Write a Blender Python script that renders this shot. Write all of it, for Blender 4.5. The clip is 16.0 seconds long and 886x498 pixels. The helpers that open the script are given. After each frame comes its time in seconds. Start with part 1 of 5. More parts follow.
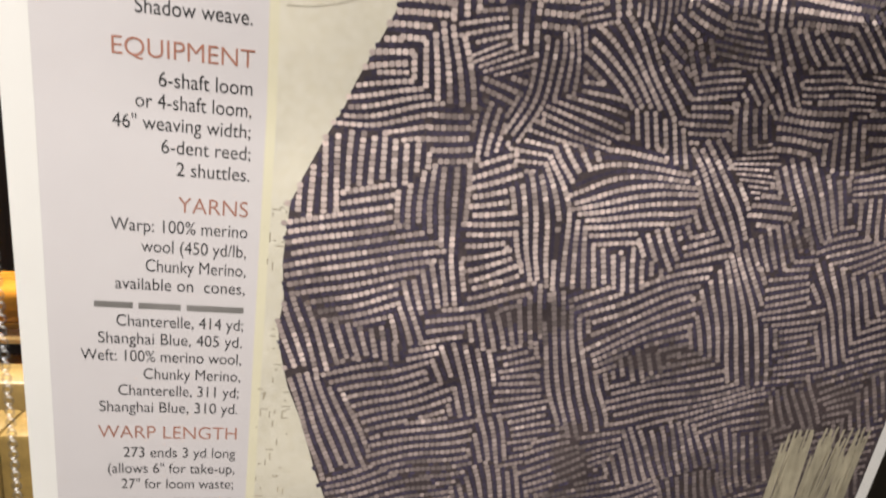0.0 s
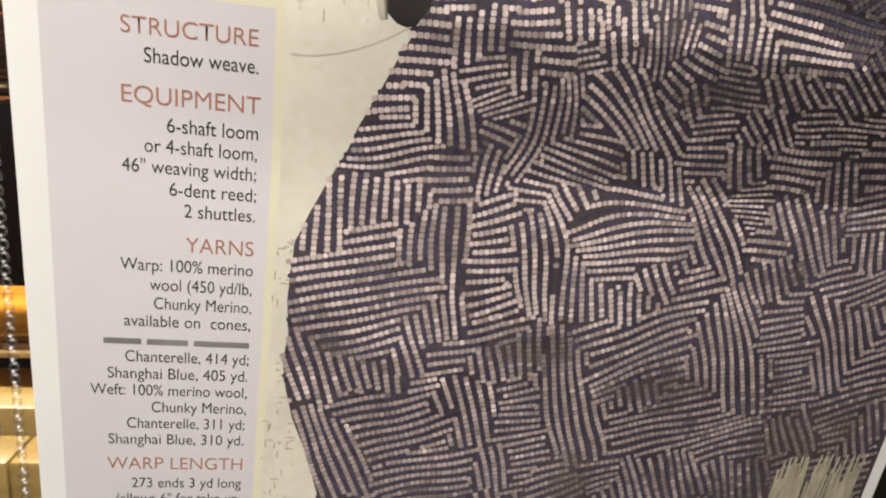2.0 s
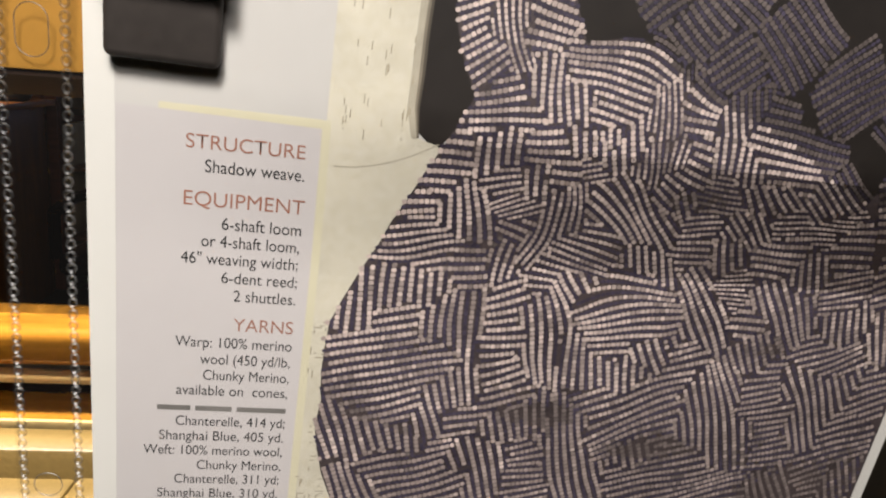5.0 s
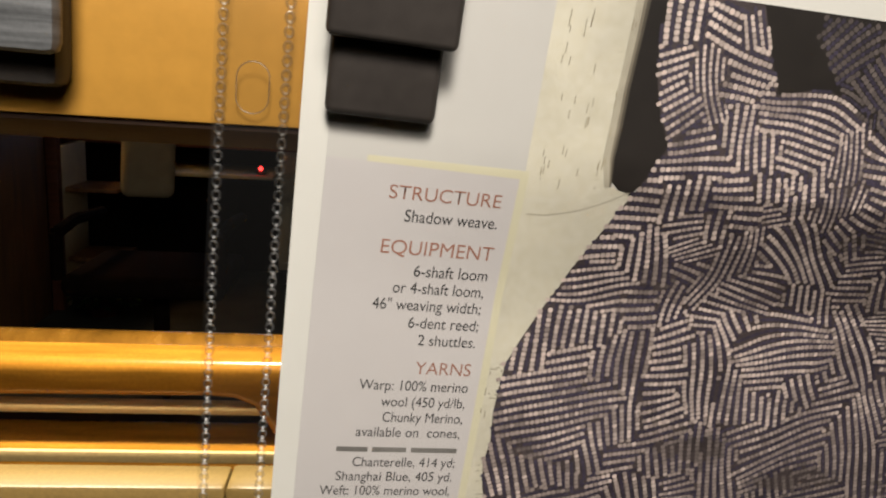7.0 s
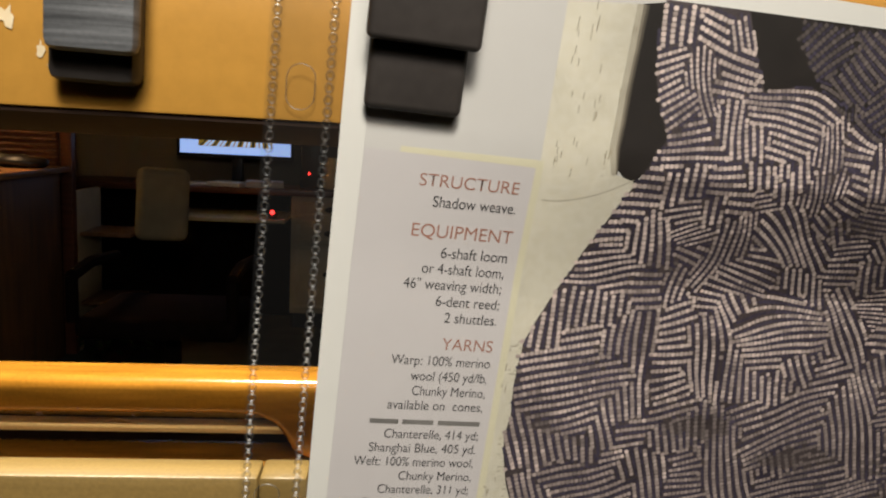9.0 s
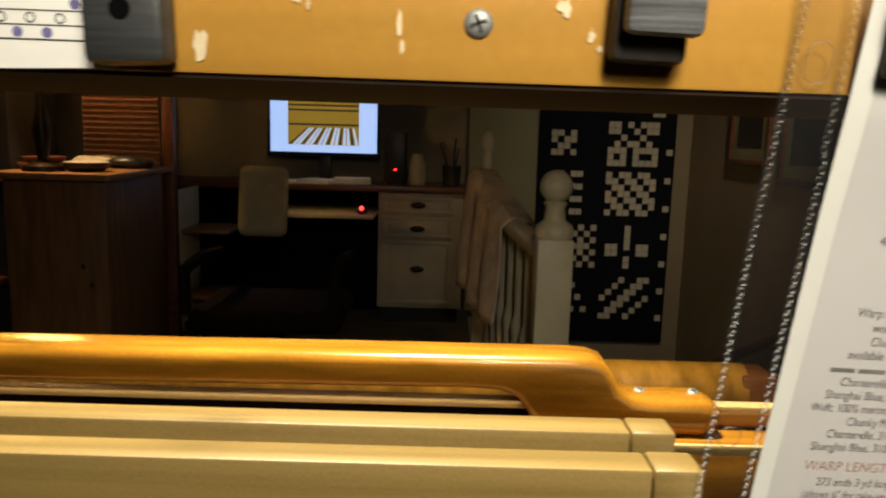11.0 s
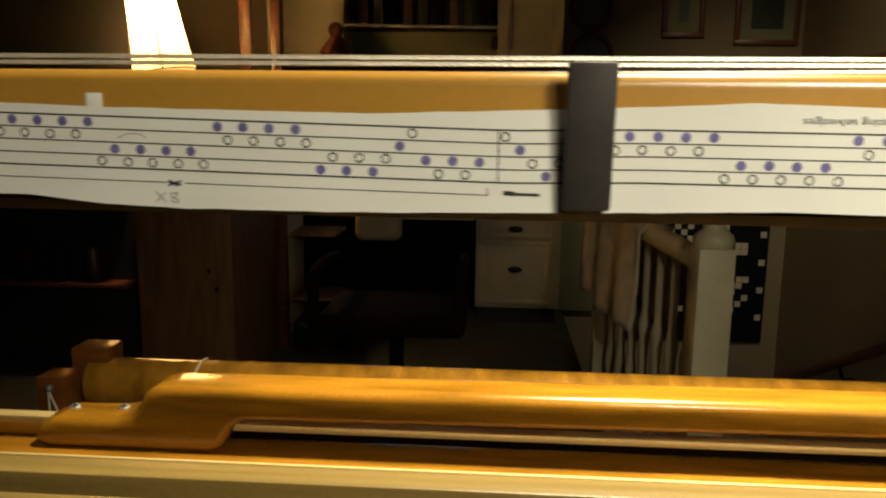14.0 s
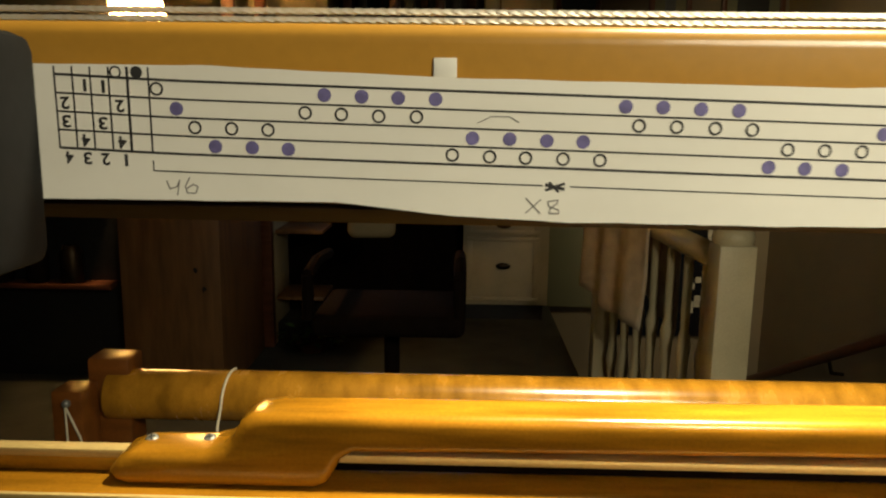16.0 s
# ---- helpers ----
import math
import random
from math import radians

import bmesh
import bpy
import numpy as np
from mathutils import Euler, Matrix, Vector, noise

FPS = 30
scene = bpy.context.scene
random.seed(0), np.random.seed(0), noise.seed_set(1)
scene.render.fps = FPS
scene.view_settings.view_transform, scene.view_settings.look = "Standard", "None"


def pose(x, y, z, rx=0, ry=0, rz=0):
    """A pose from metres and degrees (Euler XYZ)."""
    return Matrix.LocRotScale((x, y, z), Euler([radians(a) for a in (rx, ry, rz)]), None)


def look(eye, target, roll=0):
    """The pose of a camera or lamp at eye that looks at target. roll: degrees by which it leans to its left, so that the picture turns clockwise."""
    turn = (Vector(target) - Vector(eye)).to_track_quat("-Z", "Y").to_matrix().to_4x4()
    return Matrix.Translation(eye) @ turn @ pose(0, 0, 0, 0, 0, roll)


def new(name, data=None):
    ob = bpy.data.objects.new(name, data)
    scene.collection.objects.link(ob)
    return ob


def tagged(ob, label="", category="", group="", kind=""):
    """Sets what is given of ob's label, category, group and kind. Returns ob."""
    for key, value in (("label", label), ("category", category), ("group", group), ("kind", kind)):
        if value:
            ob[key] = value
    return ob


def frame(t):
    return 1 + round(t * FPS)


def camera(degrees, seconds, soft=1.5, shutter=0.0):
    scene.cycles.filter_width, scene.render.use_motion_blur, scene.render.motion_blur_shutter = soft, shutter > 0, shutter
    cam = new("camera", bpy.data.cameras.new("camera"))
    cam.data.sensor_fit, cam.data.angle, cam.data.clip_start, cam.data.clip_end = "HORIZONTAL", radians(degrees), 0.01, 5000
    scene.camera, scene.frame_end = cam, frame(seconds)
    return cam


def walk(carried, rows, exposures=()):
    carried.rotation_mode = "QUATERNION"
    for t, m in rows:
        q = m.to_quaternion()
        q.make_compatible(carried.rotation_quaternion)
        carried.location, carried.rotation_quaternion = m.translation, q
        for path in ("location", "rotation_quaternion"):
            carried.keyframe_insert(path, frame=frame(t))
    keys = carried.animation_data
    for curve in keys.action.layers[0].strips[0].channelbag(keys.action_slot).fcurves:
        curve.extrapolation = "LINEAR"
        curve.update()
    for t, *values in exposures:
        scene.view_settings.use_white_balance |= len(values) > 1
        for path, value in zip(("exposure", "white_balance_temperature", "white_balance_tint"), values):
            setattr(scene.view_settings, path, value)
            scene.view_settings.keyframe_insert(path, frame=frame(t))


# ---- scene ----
cam = camera(61.1, 16.0, soft=2.1, shutter=0.4)
PATH = [
    (0, (0.051, 0.01, 1.23), (0.208, 1.947, 0.753), 3.0),
    (0.5, (0.05, 0.011, 1.24), (0.203, 1.944, 0.751), 2.9),
    (1, (0.053, 0.01, 1.24), (0.203, 1.946, 0.76), 2.9),
    (1.5, (0.052, 0.009, 1.239), (0.199, 1.946, 0.762), 2.8),
    (2, (0.051, 0.008, 1.239), (0.199, 1.946, 0.767), 2.9),
    (2.5, (0.053, 0.008, 1.24), (0.213, 1.948, 0.779), 3.2),
    (3, (0.051, 0.01, 1.24), (0.205, 1.951, 0.781), 3.1),
    (3.5, (0.046, 0.003, 1.244), (0.203, 1.943, 0.786), 3.6),
    (3.7, (0.045, 0.0, 1.248), (0.206, 1.938, 0.784), 3.7),
    (5.8, (0.034, -0.009, 1.264), (0.218, 1.935, 0.83), 3.9),
    (6, (0.03, -0.008, 1.264), (0.223, 1.937, 0.839), 4.0),
    (6.5, (0.018, -0.012, 1.268), (0.203, 1.938, 0.86), 3.8),
    (7, (-0.007, -0.008, 1.268), (0.188, 1.939, 0.853), 3.4),
    (7.5, (-0.01, -0.019, 1.266), (0.237, 1.922, 0.853), 2.8),
    (8, (-0.011, -0.025, 1.256), (0.189, 1.94, 0.941), 2.6),
    (8.2, (-0.009, -0.027, 1.257), (0.187, 1.941, 0.959), 2.4),
    (10.3, (-0.072, -0.038, 1.253), (0.014, 1.936, 0.944), 3.2),
    (10.5, (-0.092, -0.043, 1.254), (-0.035, 1.931, 0.941), 2.3),
    (11, (-0.136, -0.051, 1.245), (-0.137, 1.924, 0.929), 1.6),
    (11.5, (-0.178, -0.056, 1.247), (-0.247, 1.917, 0.929), 1.2),
    (12, (-0.223, -0.056, 1.256), (-0.344, 1.915, 0.936), 1.3),
    (12.5, (-0.259, -0.059, 1.278), (-0.355, 1.912, 0.956), 0.6),
    (13, (-0.281, -0.065, 1.279), (-0.438, 1.901, 0.945), 1.4),
    (13.5, (-0.335, -0.06, 1.278), (-0.536, 1.901, 0.943), 0.5),
    (14, (-0.399, -0.066, 1.285), (-0.536, 1.901, 0.947), 0.6),
    (14.5, (-0.452, -0.067, 1.286), (-0.549, 1.902, 0.95), 0.8),
    (15, (-0.502, -0.054, 1.279), (-0.604, 1.915, 0.941), 1.2),
    (15.5, (-0.511, -0.035, 1.278), (-0.575, 1.935, 0.937), 1.5),
    (16, (-0.518, -0.005, 1.28), (-0.566, 1.963, 0.931), 0.7),
]
EXPOSURES = [(0, 0.22, 5600, 19), (3.5, 0.1, 5600, 19), (6, -0.05, 5750, 17), (7, -0.18, 5850, 16), (8.2, -0.25, 5800, 15), (10.4, -0.38, 5950, 13), (11, -0.02, 6150, 10), (11.5, 0.06, 6150, 9), (12.3, 0.1, 6050, 6), (13, -0.06, 6200, 5), (14.5, 0.1, 6700, 3), (15.3, 0.4, 6900, 2), (16, 0.52, 6900, 2)]
walk(cam, [(t, look(eye, target, roll)) for t, eye, target, roll in PATH], EXPOSURES)

# ---- world, lights, exposure ----
world = bpy.data.worlds.new("night_room")
scene.world = world
world.use_nodes = True
world.node_tree.nodes["Background"].inputs[0].default_value = (1.0, 0.75, 0.5, 1)
world.node_tree.nodes["Background"].inputs[1].default_value = 0.002


def lamp(name, kind, m, watts, colour, size=0.1):
    data = bpy.data.lights.new(name, kind)
    data.energy, data.color = watts, colour
    if kind == "AREA":
        data.shape, data.size = "DISK", size
    else:
        data.shadow_soft_size = size
    ob = new(name, data)
    ob.matrix_basis = m
    return tagged(ob, kind="structure")


task = lamp("task_lamp_light", "AREA", look((0.0, -0.32, 1.68), (-0.04, 0.12, 1.20)), 2.1, (1.0, 0.90, 0.70), 0.14)
task.data.spread = radians(98)
over = lamp("overhead_lamp_light", "AREA", look((-0.13, 0.475, 2.15), (-0.20, 0.47, 1.0)), 9.6, (1.0, 0.86, 0.60), 0.16)
over.data.spread = radians(72)
lamp("table_lamp_light", "POINT", pose(-1.775, 2.97, 1.665), 26.0, (1.0, 0.60, 0.26), 0.045)
# unseen soft fill added behind the camera to lighten the shadows
lamp("soft_fill", "AREA", look((0.15, -0.80, 1.95), (-0.1, 0.25, 1.15)), 1.9, (1.0, 0.88, 0.68), 0.55).data.spread = radians(80)
# unseen lamp added to brighten the quilt and the stair wall
stair = lamp("stair_side_fill", "AREA", look((0.95, 2.25, 2.58), (1.06, 4.4, 0.75)), 2.4, (1.0, 0.80, 0.50), 0.12)
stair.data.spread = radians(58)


# ---- materials ----
def material(name, colour, rough=0.5, metal=0.0, dark=0.75, grain=(40, 40, 40), fine=300.0, bump=0.1, spec=0.5, coat=0.0, amount=1.0):
    """A surface with broad tone changes along a stretched grain, and a fine relief."""
    m = bpy.data.materials.new(name)
    m.use_nodes = True
    nodes, links = m.node_tree.nodes, m.node_tree.links
    b = nodes["Principled BSDF"]
    co = nodes.new("ShaderNodeTexCoord")
    mp = nodes.new("ShaderNodeMapping")
    mp.inputs["Scale"].default_value = grain
    links.new(co.outputs["Object"], mp.inputs["Vector"])
    n1 = nodes.new("ShaderNodeTexNoise")
    n1.inputs["Scale"].default_value, n1.inputs["Detail"].default_value = 1.0, 6.0
    links.new(mp.outputs["Vector"], n1.inputs["Vector"])
    n2 = nodes.new("ShaderNodeTexNoise")
    n2.inputs["Scale"].default_value, n2.inputs["Detail"].default_value = fine, 4.0
    links.new(co.outputs["Object"], n2.inputs["Vector"])
    ramp = nodes.new("ShaderNodeValToRGB")
    ramp.color_ramp.elements[0].position, ramp.color_ramp.elements[1].position = 0.32, 0.66
    ramp.color_ramp.elements[0].color = (*[c * dark for c in colour], 1)
    ramp.color_ramp.elements[1].color = (*colour, 1)
    links.new(n1.outputs["Fac"], ramp.inputs["Fac"])
    mix = nodes.new("ShaderNodeMix")
    mix.data_type, mix.blend_type = "RGBA", "OVERLAY"
    mix.inputs["Factor"].default_value = 0.22 * amount
    links.new(ramp.outputs["Color"], mix.inputs["A"])
    links.new(n2.outputs["Fac"], mix.inputs["B"])
    links.new(mix.outputs["Result"], b.inputs["Base Color"])
    rr = nodes.new("ShaderNodeMapRange")
    rr.inputs["To Min"].default_value, rr.inputs["To Max"].default_value = max(0.02, rough - 0.08), min(1.0, rough + 0.1)
    links.new(n1.outputs["Fac"], rr.inputs["Value"])
    links.new(rr.outputs["Result"], b.inputs["Roughness"])
    b.inputs["Metallic"].default_value = metal
    b.inputs["Specular IOR Level"].default_value = spec
    b.inputs["Coat Weight"].default_value = coat
    b.inputs["Coat Roughness"].default_value = 0.12
    if bump:
        bu = nodes.new("ShaderNodeBump")
        bu.inputs["Strength"].default_value, bu.inputs["Distance"].default_value = bump, 0.001
        links.new(n2.outputs["Fac"], bu.inputs["Height"])
        links.new(bu.outputs["Normal"], b.inputs["Normal"])
    return m


def glow(name, colour, strength):
    m = bpy.data.materials.new(name)
    m.use_nodes = True
    b = m.node_tree.nodes["Principled BSDF"]
    b.inputs["Base Color"].default_value = (*colour, 1)
    b.inputs["Emission Color"].default_value = (*colour, 1)
    b.inputs["Emission Strength"].default_value = strength
    return m


def clear(name, tint=0.95, rough=0.06, gloss=0.06):
    """Thin clear plastic film: straight through, with a faint sheen."""
    m = bpy.data.materials.new(name)
    m.use_nodes = True
    nodes, links = m.node_tree.nodes, m.node_tree.links
    out = nodes["Material Output"]
    t = nodes.new("ShaderNodeBsdfTransparent")
    t.inputs["Color"].default_value = (tint, tint, tint * 0.98, 1)
    g = nodes.new("ShaderNodeBsdfGlossy")
    g.inputs["Roughness"].default_value = rough
    mx = nodes.new("ShaderNodeMixShader")
    mx.inputs["Fac"].default_value = gloss
    links.new(t.outputs[0], mx.inputs[1])
    links.new(g.outputs[0], mx.inputs[2])
    links.new(mx.outputs[0], out.inputs["Surface"])
    return m


TAN = material("varnished_tan_beam", (0.46, 0.235, 0.036), 0.32, dark=0.84, grain=(3, 60, 60), bump=0.05, coat=0.3, amount=0.5)
AMBER = material("amber_varnished_maple", (0.43, 0.188, 0.015), 0.20, dark=0.50, grain=(9, 60, 90), fine=420, bump=0.08, coat=0.35, amount=1.0)
FLAMED = material("flamed_amber_maple", (0.50, 0.23, 0.024), 0.24, dark=0.5, grain=(34, 16, 16), fine=420, bump=0.08, coat=0.4, amount=1.0)
AMBERDARK = material("brown_varnished_end", (0.24, 0.08, 0.015), 0.35, dark=0.6, grain=(8, 40, 40), coat=0.3)
PALE = material("pale_raw_ash", (0.225, 0.150, 0.042), 0.42, dark=0.72, grain=(4, 150, 190), fine=700, bump=0.15)
# brighter than the other wood: light on its edges put into colour
EDGE = material("lit_edge_wood", (0.66, 0.48, 0.20), 0.4, dark=0.8, grain=(4, 220, 260), bump=0.1)
STEEL = material("steel_wire", (0.78, 0.75, 0.66), 0.42, 0.5, bump=0.1)
SCREW = material("zinc_screw", (0.33, 0.33, 0.31), 0.5, 0.6, bump=0.1)
FERRITE = material("grey_ferrite_magnet", (0.048, 0.049, 0.050), 0.42, 0.2, dark=0.7, grain=(30, 30, 700), fine=900, bump=0.05, spec=0.6)
# pale streaks put the reflections on the magnet's face into its colour
STREAKED = material("grey_ferrite_painted_reflections", (0.17, 0.175, 0.18), 0.45, 0.2, dark=0.35, grain=(25, 25, 650), fine=900, bump=0.08, spec=0.5)
BLACKM = material("black_ferrite_magnet", (0.042, 0.036, 0.032), 0.5, 0.0, bump=0.04, spec=0.25)
BORE = material("hole_black", (0.004, 0.004, 0.004), 1.0, bump=0, spec=0.0)
PAPER = material("white_paper", (0.80, 0.79, 0.76), 0.7, dark=0.94, grain=(20, 20, 20), bump=0.05, amount=0.3)
CHART = material("white_chart_paper", (0.82, 0.80, 0.74), 0.75, dark=0.93, grain=(25, 25, 60), bump=0.05, amount=0.3)
INK = material("black_print", (0.03, 0.03, 0.032), 0.6, bump=0, amount=0.3)
PENCIL = material("pencil_grey", (0.22, 0.21, 0.2), 0.6, bump=0)
VIOLET = material("violet_ink", (0.17, 0.15, 0.36), 0.6, dark=0.75, grain=(300, 300, 300), bump=0)
RUST = material("rust_print", (0.42, 0.19, 0.13), 0.6, bump=0, amount=0.3)
COLUMN = material("lilac_grey_print", (0.66, 0.63, 0.64), 0.45, dark=0.94, grain=(12, 12, 12), bump=0.03, amount=0.3)
YELLOWED = material("pale_yellow_print", (0.74, 0.70, 0.52), 0.45, dark=0.95, bump=0.03, amount=0.3)
CREAM = material("cream_photo_print", (0.74, 0.70, 0.58), 0.42, dark=0.80, grain=(45, 45, 45), fine=500, bump=0.03)
GREYPH = material("soft_grey_photo_print", (0.66, 0.645, 0.63), 0.42, dark=0.92, grain=(14, 14, 14), bump=0.03, amount=0.3)
CREAMLINE = material("cream_photo_crease", (0.42, 0.37, 0.27), 0.42, bump=0)
NIGHTPH = material("near_black_photo_print", (0.022, 0.018, 0.016), 0.35, bump=0.02)
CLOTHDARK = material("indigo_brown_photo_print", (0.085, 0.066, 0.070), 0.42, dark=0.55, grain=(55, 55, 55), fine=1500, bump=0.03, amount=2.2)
# one light yarn in four tones: the folds' shade is put into colour
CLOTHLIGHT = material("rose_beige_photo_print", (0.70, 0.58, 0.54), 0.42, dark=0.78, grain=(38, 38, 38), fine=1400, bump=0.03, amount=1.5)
CLOTHMID = material("half_shaded_rose_print", (0.44, 0.362, 0.34), 0.42, dark=0.75, grain=(38, 38, 38), fine=1400, bump=0.03, amount=1.5)
CLOTHDIM = material("shaded_rose_print", (0.28, 0.232, 0.225), 0.42, dark=0.6, grain=(38, 38, 38), fine=1400, bump=0.03, amount=1.5)
CLOTHFAR = material("deep_shaded_rose_print", (0.17, 0.14, 0.135), 0.42, dark=0.5, grain=(38, 38, 38), fine=1400, bump=0.03, amount=1.5)
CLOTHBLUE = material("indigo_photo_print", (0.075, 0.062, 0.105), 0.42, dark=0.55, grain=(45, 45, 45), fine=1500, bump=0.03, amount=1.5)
FRINGE = material("fringe_photo_print", (0.52, 0.47, 0.34), 0.42, dark=0.6, grain=(300, 60, 60), bump=0.03)
FILM = clear("clear_plastic_film", 0.90, 0.5, 0.026)
FILMEDGE = clear("embossed_plastic", 0.74, 0.5, 0.18)
PINE = material("dark_pine", (0.26, 0.125, 0.045), 0.5, dark=0.6, grain=(30, 30, 4), bump=0.15)
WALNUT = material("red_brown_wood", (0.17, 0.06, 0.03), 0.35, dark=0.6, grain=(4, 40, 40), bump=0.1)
CREAMPAINT = material("cream_paint", (0.50, 0.44, 0.31), 0.5, dark=0.8, grain=(6, 6, 6), bump=0.08)
WHITEPAINT = material("ivory_paint", (0.60, 0.52, 0.33), 0.45, dark=0.8, grain=(8, 8, 8), bump=0.08)
WALLM = material("wall_paint", (0.26, 0.21, 0.14), 0.85, dark=0.8, grain=(2, 2, 2), bump=0.15)
OLIVE = material("olive_paint", (0.22, 0.215, 0.13), 0.7, dark=0.9, grain=(3, 3, 3), bump=0.1)
CEILM = material("ceiling_paint", (0.42, 0.37, 0.30), 0.9, dark=0.94, grain=(2, 2, 2), bump=0.15)
FLOORM = material("dark_carpet", (0.05, 0.05, 0.035), 0.95, dark=0.5, grain=(6, 6, 6), fine=900, bump=0.6)
# chair leather; also carries the shade in the reed slot and knee space
CHAIRDK = material("near_black_brown", (0.012, 0.007, 0.005), 0.85, dark=0.6, grain=(20, 20, 20), bump=0.3, spec=0.08)
BLACKPL = material("black_plastic", (0.02, 0.02, 0.02), 0.4, bump=0.1)
BRONZE = material("dark_bronze", (0.05, 0.035, 0.02), 0.4, 0.8, bump=0.1)
UPHOL = material("beige_upholstery", (0.36, 0.29, 0.17), 0.9, dark=0.85, grain=(20, 20, 20), fine=900, bump=0.4)
QNIGHT = material("navy_quilt_cotton", (0.008, 0.009, 0.014), 0.95, dark=0.7, fine=900, bump=0.5, spec=0.08)
QWHITE = material("cream_quilt_cotton", (0.52, 0.48, 0.40), 0.95, dark=0.85, fine=900, bump=0.5)
THROW = material("cream_woven_throw", (0.52, 0.42, 0.30), 0.95, dark=0.7, grain=(18, 18, 18), fine=700, bump=0.6)
THROWRED = material("rust_woven_stripe", (0.35, 0.14, 0.09), 0.95, fine=700, bump=0.6)
STRING = material("cream_cotton_string", (0.75, 0.68, 0.52), 0.9, bump=0.3)
GREENM = material("green_leaf", (0.08, 0.16, 0.04), 0.6, bump=0.1)
RIBBED = material("brown_wicker", (0.22, 0.10, 0.05), 0.7, dark=0.5, grain=(20, 20, 160), bump=0.4)


def woven_shade(name, colour):
    """Lampshade fabric: lets the bulb's light through and scatters it."""
    m = bpy.data.materials.new(name)
    m.use_nodes = True
    nodes, links = m.node_tree.nodes, m.node_tree.links
    t, d, mx = nodes.new("ShaderNodeBsdfTranslucent"), nodes.new("ShaderNodeBsdfDiffuse"), nodes.new("ShaderNodeMixShader")
    wv = nodes.new("ShaderNodeTexNoise")
    wv.inputs["Scale"].default_value = 60.0
    rp = nodes.new("ShaderNodeValToRGB")
    rp.color_ramp.elements[0].color = (*[c * 0.88 for c in colour], 1)
    rp.color_ramp.elements[1].color = (*colour, 1)
    links.new(wv.outputs["Fac"], rp.inputs["Fac"])
    for n in (t, d):
        links.new(rp.outputs["Color"], n.inputs["Color"])
    mx.inputs["Fac"].default_value = 0.2
    links.new(t.outputs[0], mx.inputs[1])
    links.new(d.outputs[0], mx.inputs[2])
    links.new(mx.outputs[0], nodes["Material Output"].inputs["Surface"])
    return m


SHADE = woven_shade("cream_shade_fabric", (0.76, 0.64, 0.42))
SCREENM = glow("lit_screen", (0.45, 0.62, 1.0), 0.9)
SCREENPIC = glow("screen_gold", (0.55, 0.36, 0.04), 0.35)
SCREENDK = glow("screen_dark", (0.05, 0.05, 0.05), 0.2)
REDLED = glow("red_indicator", (1.0, 0.03, 0.02), 6.0)


def vary(m):
    """Sets each stitch of a printed yarn slightly apart in tone."""
    nodes, links = m.node_tree.nodes, m.node_tree.links
    b = nodes["Principled BSDF"]
    geo, hsv, rng = nodes.new("ShaderNodeNewGeometry"), nodes.new("ShaderNodeHueSaturation"), nodes.new("ShaderNodeMapRange")
    rng.inputs["To Min"].default_value, rng.inputs["To Max"].default_value = 0.72, 1.18
    links.new(geo.outputs["Random Per Island"], rng.inputs["Value"])
    links.new(rng.outputs["Result"], hsv.inputs["Value"])
    links.new(b.inputs["Base Color"].links[0].from_socket, hsv.inputs["Color"])
    links.new(hsv.outputs["Color"], b.inputs["Base Color"])


# ---- builders ----
def box(bm, x0, x1, y0, y1, z0, z1, r=0.0, seg=2, m=None):
    made = bmesh.ops.create_cube(bm, size=1.0)["verts"]
    bmesh.ops.transform(bm, matrix=Matrix.LocRotScale(((x0 + x1) / 2, (y0 + y1) / 2, (z0 + z1) / 2), None, (x1 - x0, y1 - y0, z1 - z0)), verts=made)
    if r:
        edges = list({e for v in made for e in v.link_edges})
        made = bmesh.ops.bevel(bm, geom=edges, offset=r, segments=seg, profile=0.5, affect="EDGES")["verts"] + [v for v in made if v.is_valid]
        made = list(set(made))
    if m:
        bmesh.ops.transform(bm, matrix=m, verts=made)
    return bm


def boxed(*a, **k):
    return box(bmesh.new(), *a, **k)


def rod(bm, a, b, r0, r1=None, seg=12):
    """A round bar from a to b."""
    a, b = Vector(a), Vector(b)
    turn = (b - a).to_track_quat("Z", "Y").to_matrix().to_4x4()
    bmesh.ops.create_cone(bm, cap_ends=True, segments=seg, radius1=r0, radius2=r0 if r1 is None else r1, depth=(b - a).length, matrix=Matrix.Translation((a + b) / 2) @ turn)
    return bm


def turned(bm, x, y, profile, seg=20):
    """A lathe-turned shape about the upright line at x, y; profile: (radius, z) from the bottom up."""
    rings = []
    for r, z in profile:
        rings.append([bm.verts.new((x + r * math.cos(2 * math.pi * k / seg), y + r * math.sin(2 * math.pi * k / seg), z)) for k in range(seg)])
    for lo, hi in zip(rings, rings[1:]):
        for k in range(seg):
            bm.faces.new((lo[k], lo[(k + 1) % seg], hi[(k + 1) % seg], hi[k]))
    bm.faces.new(rings[0][::-1])
    bm.faces.new(rings[-1])
    return bm


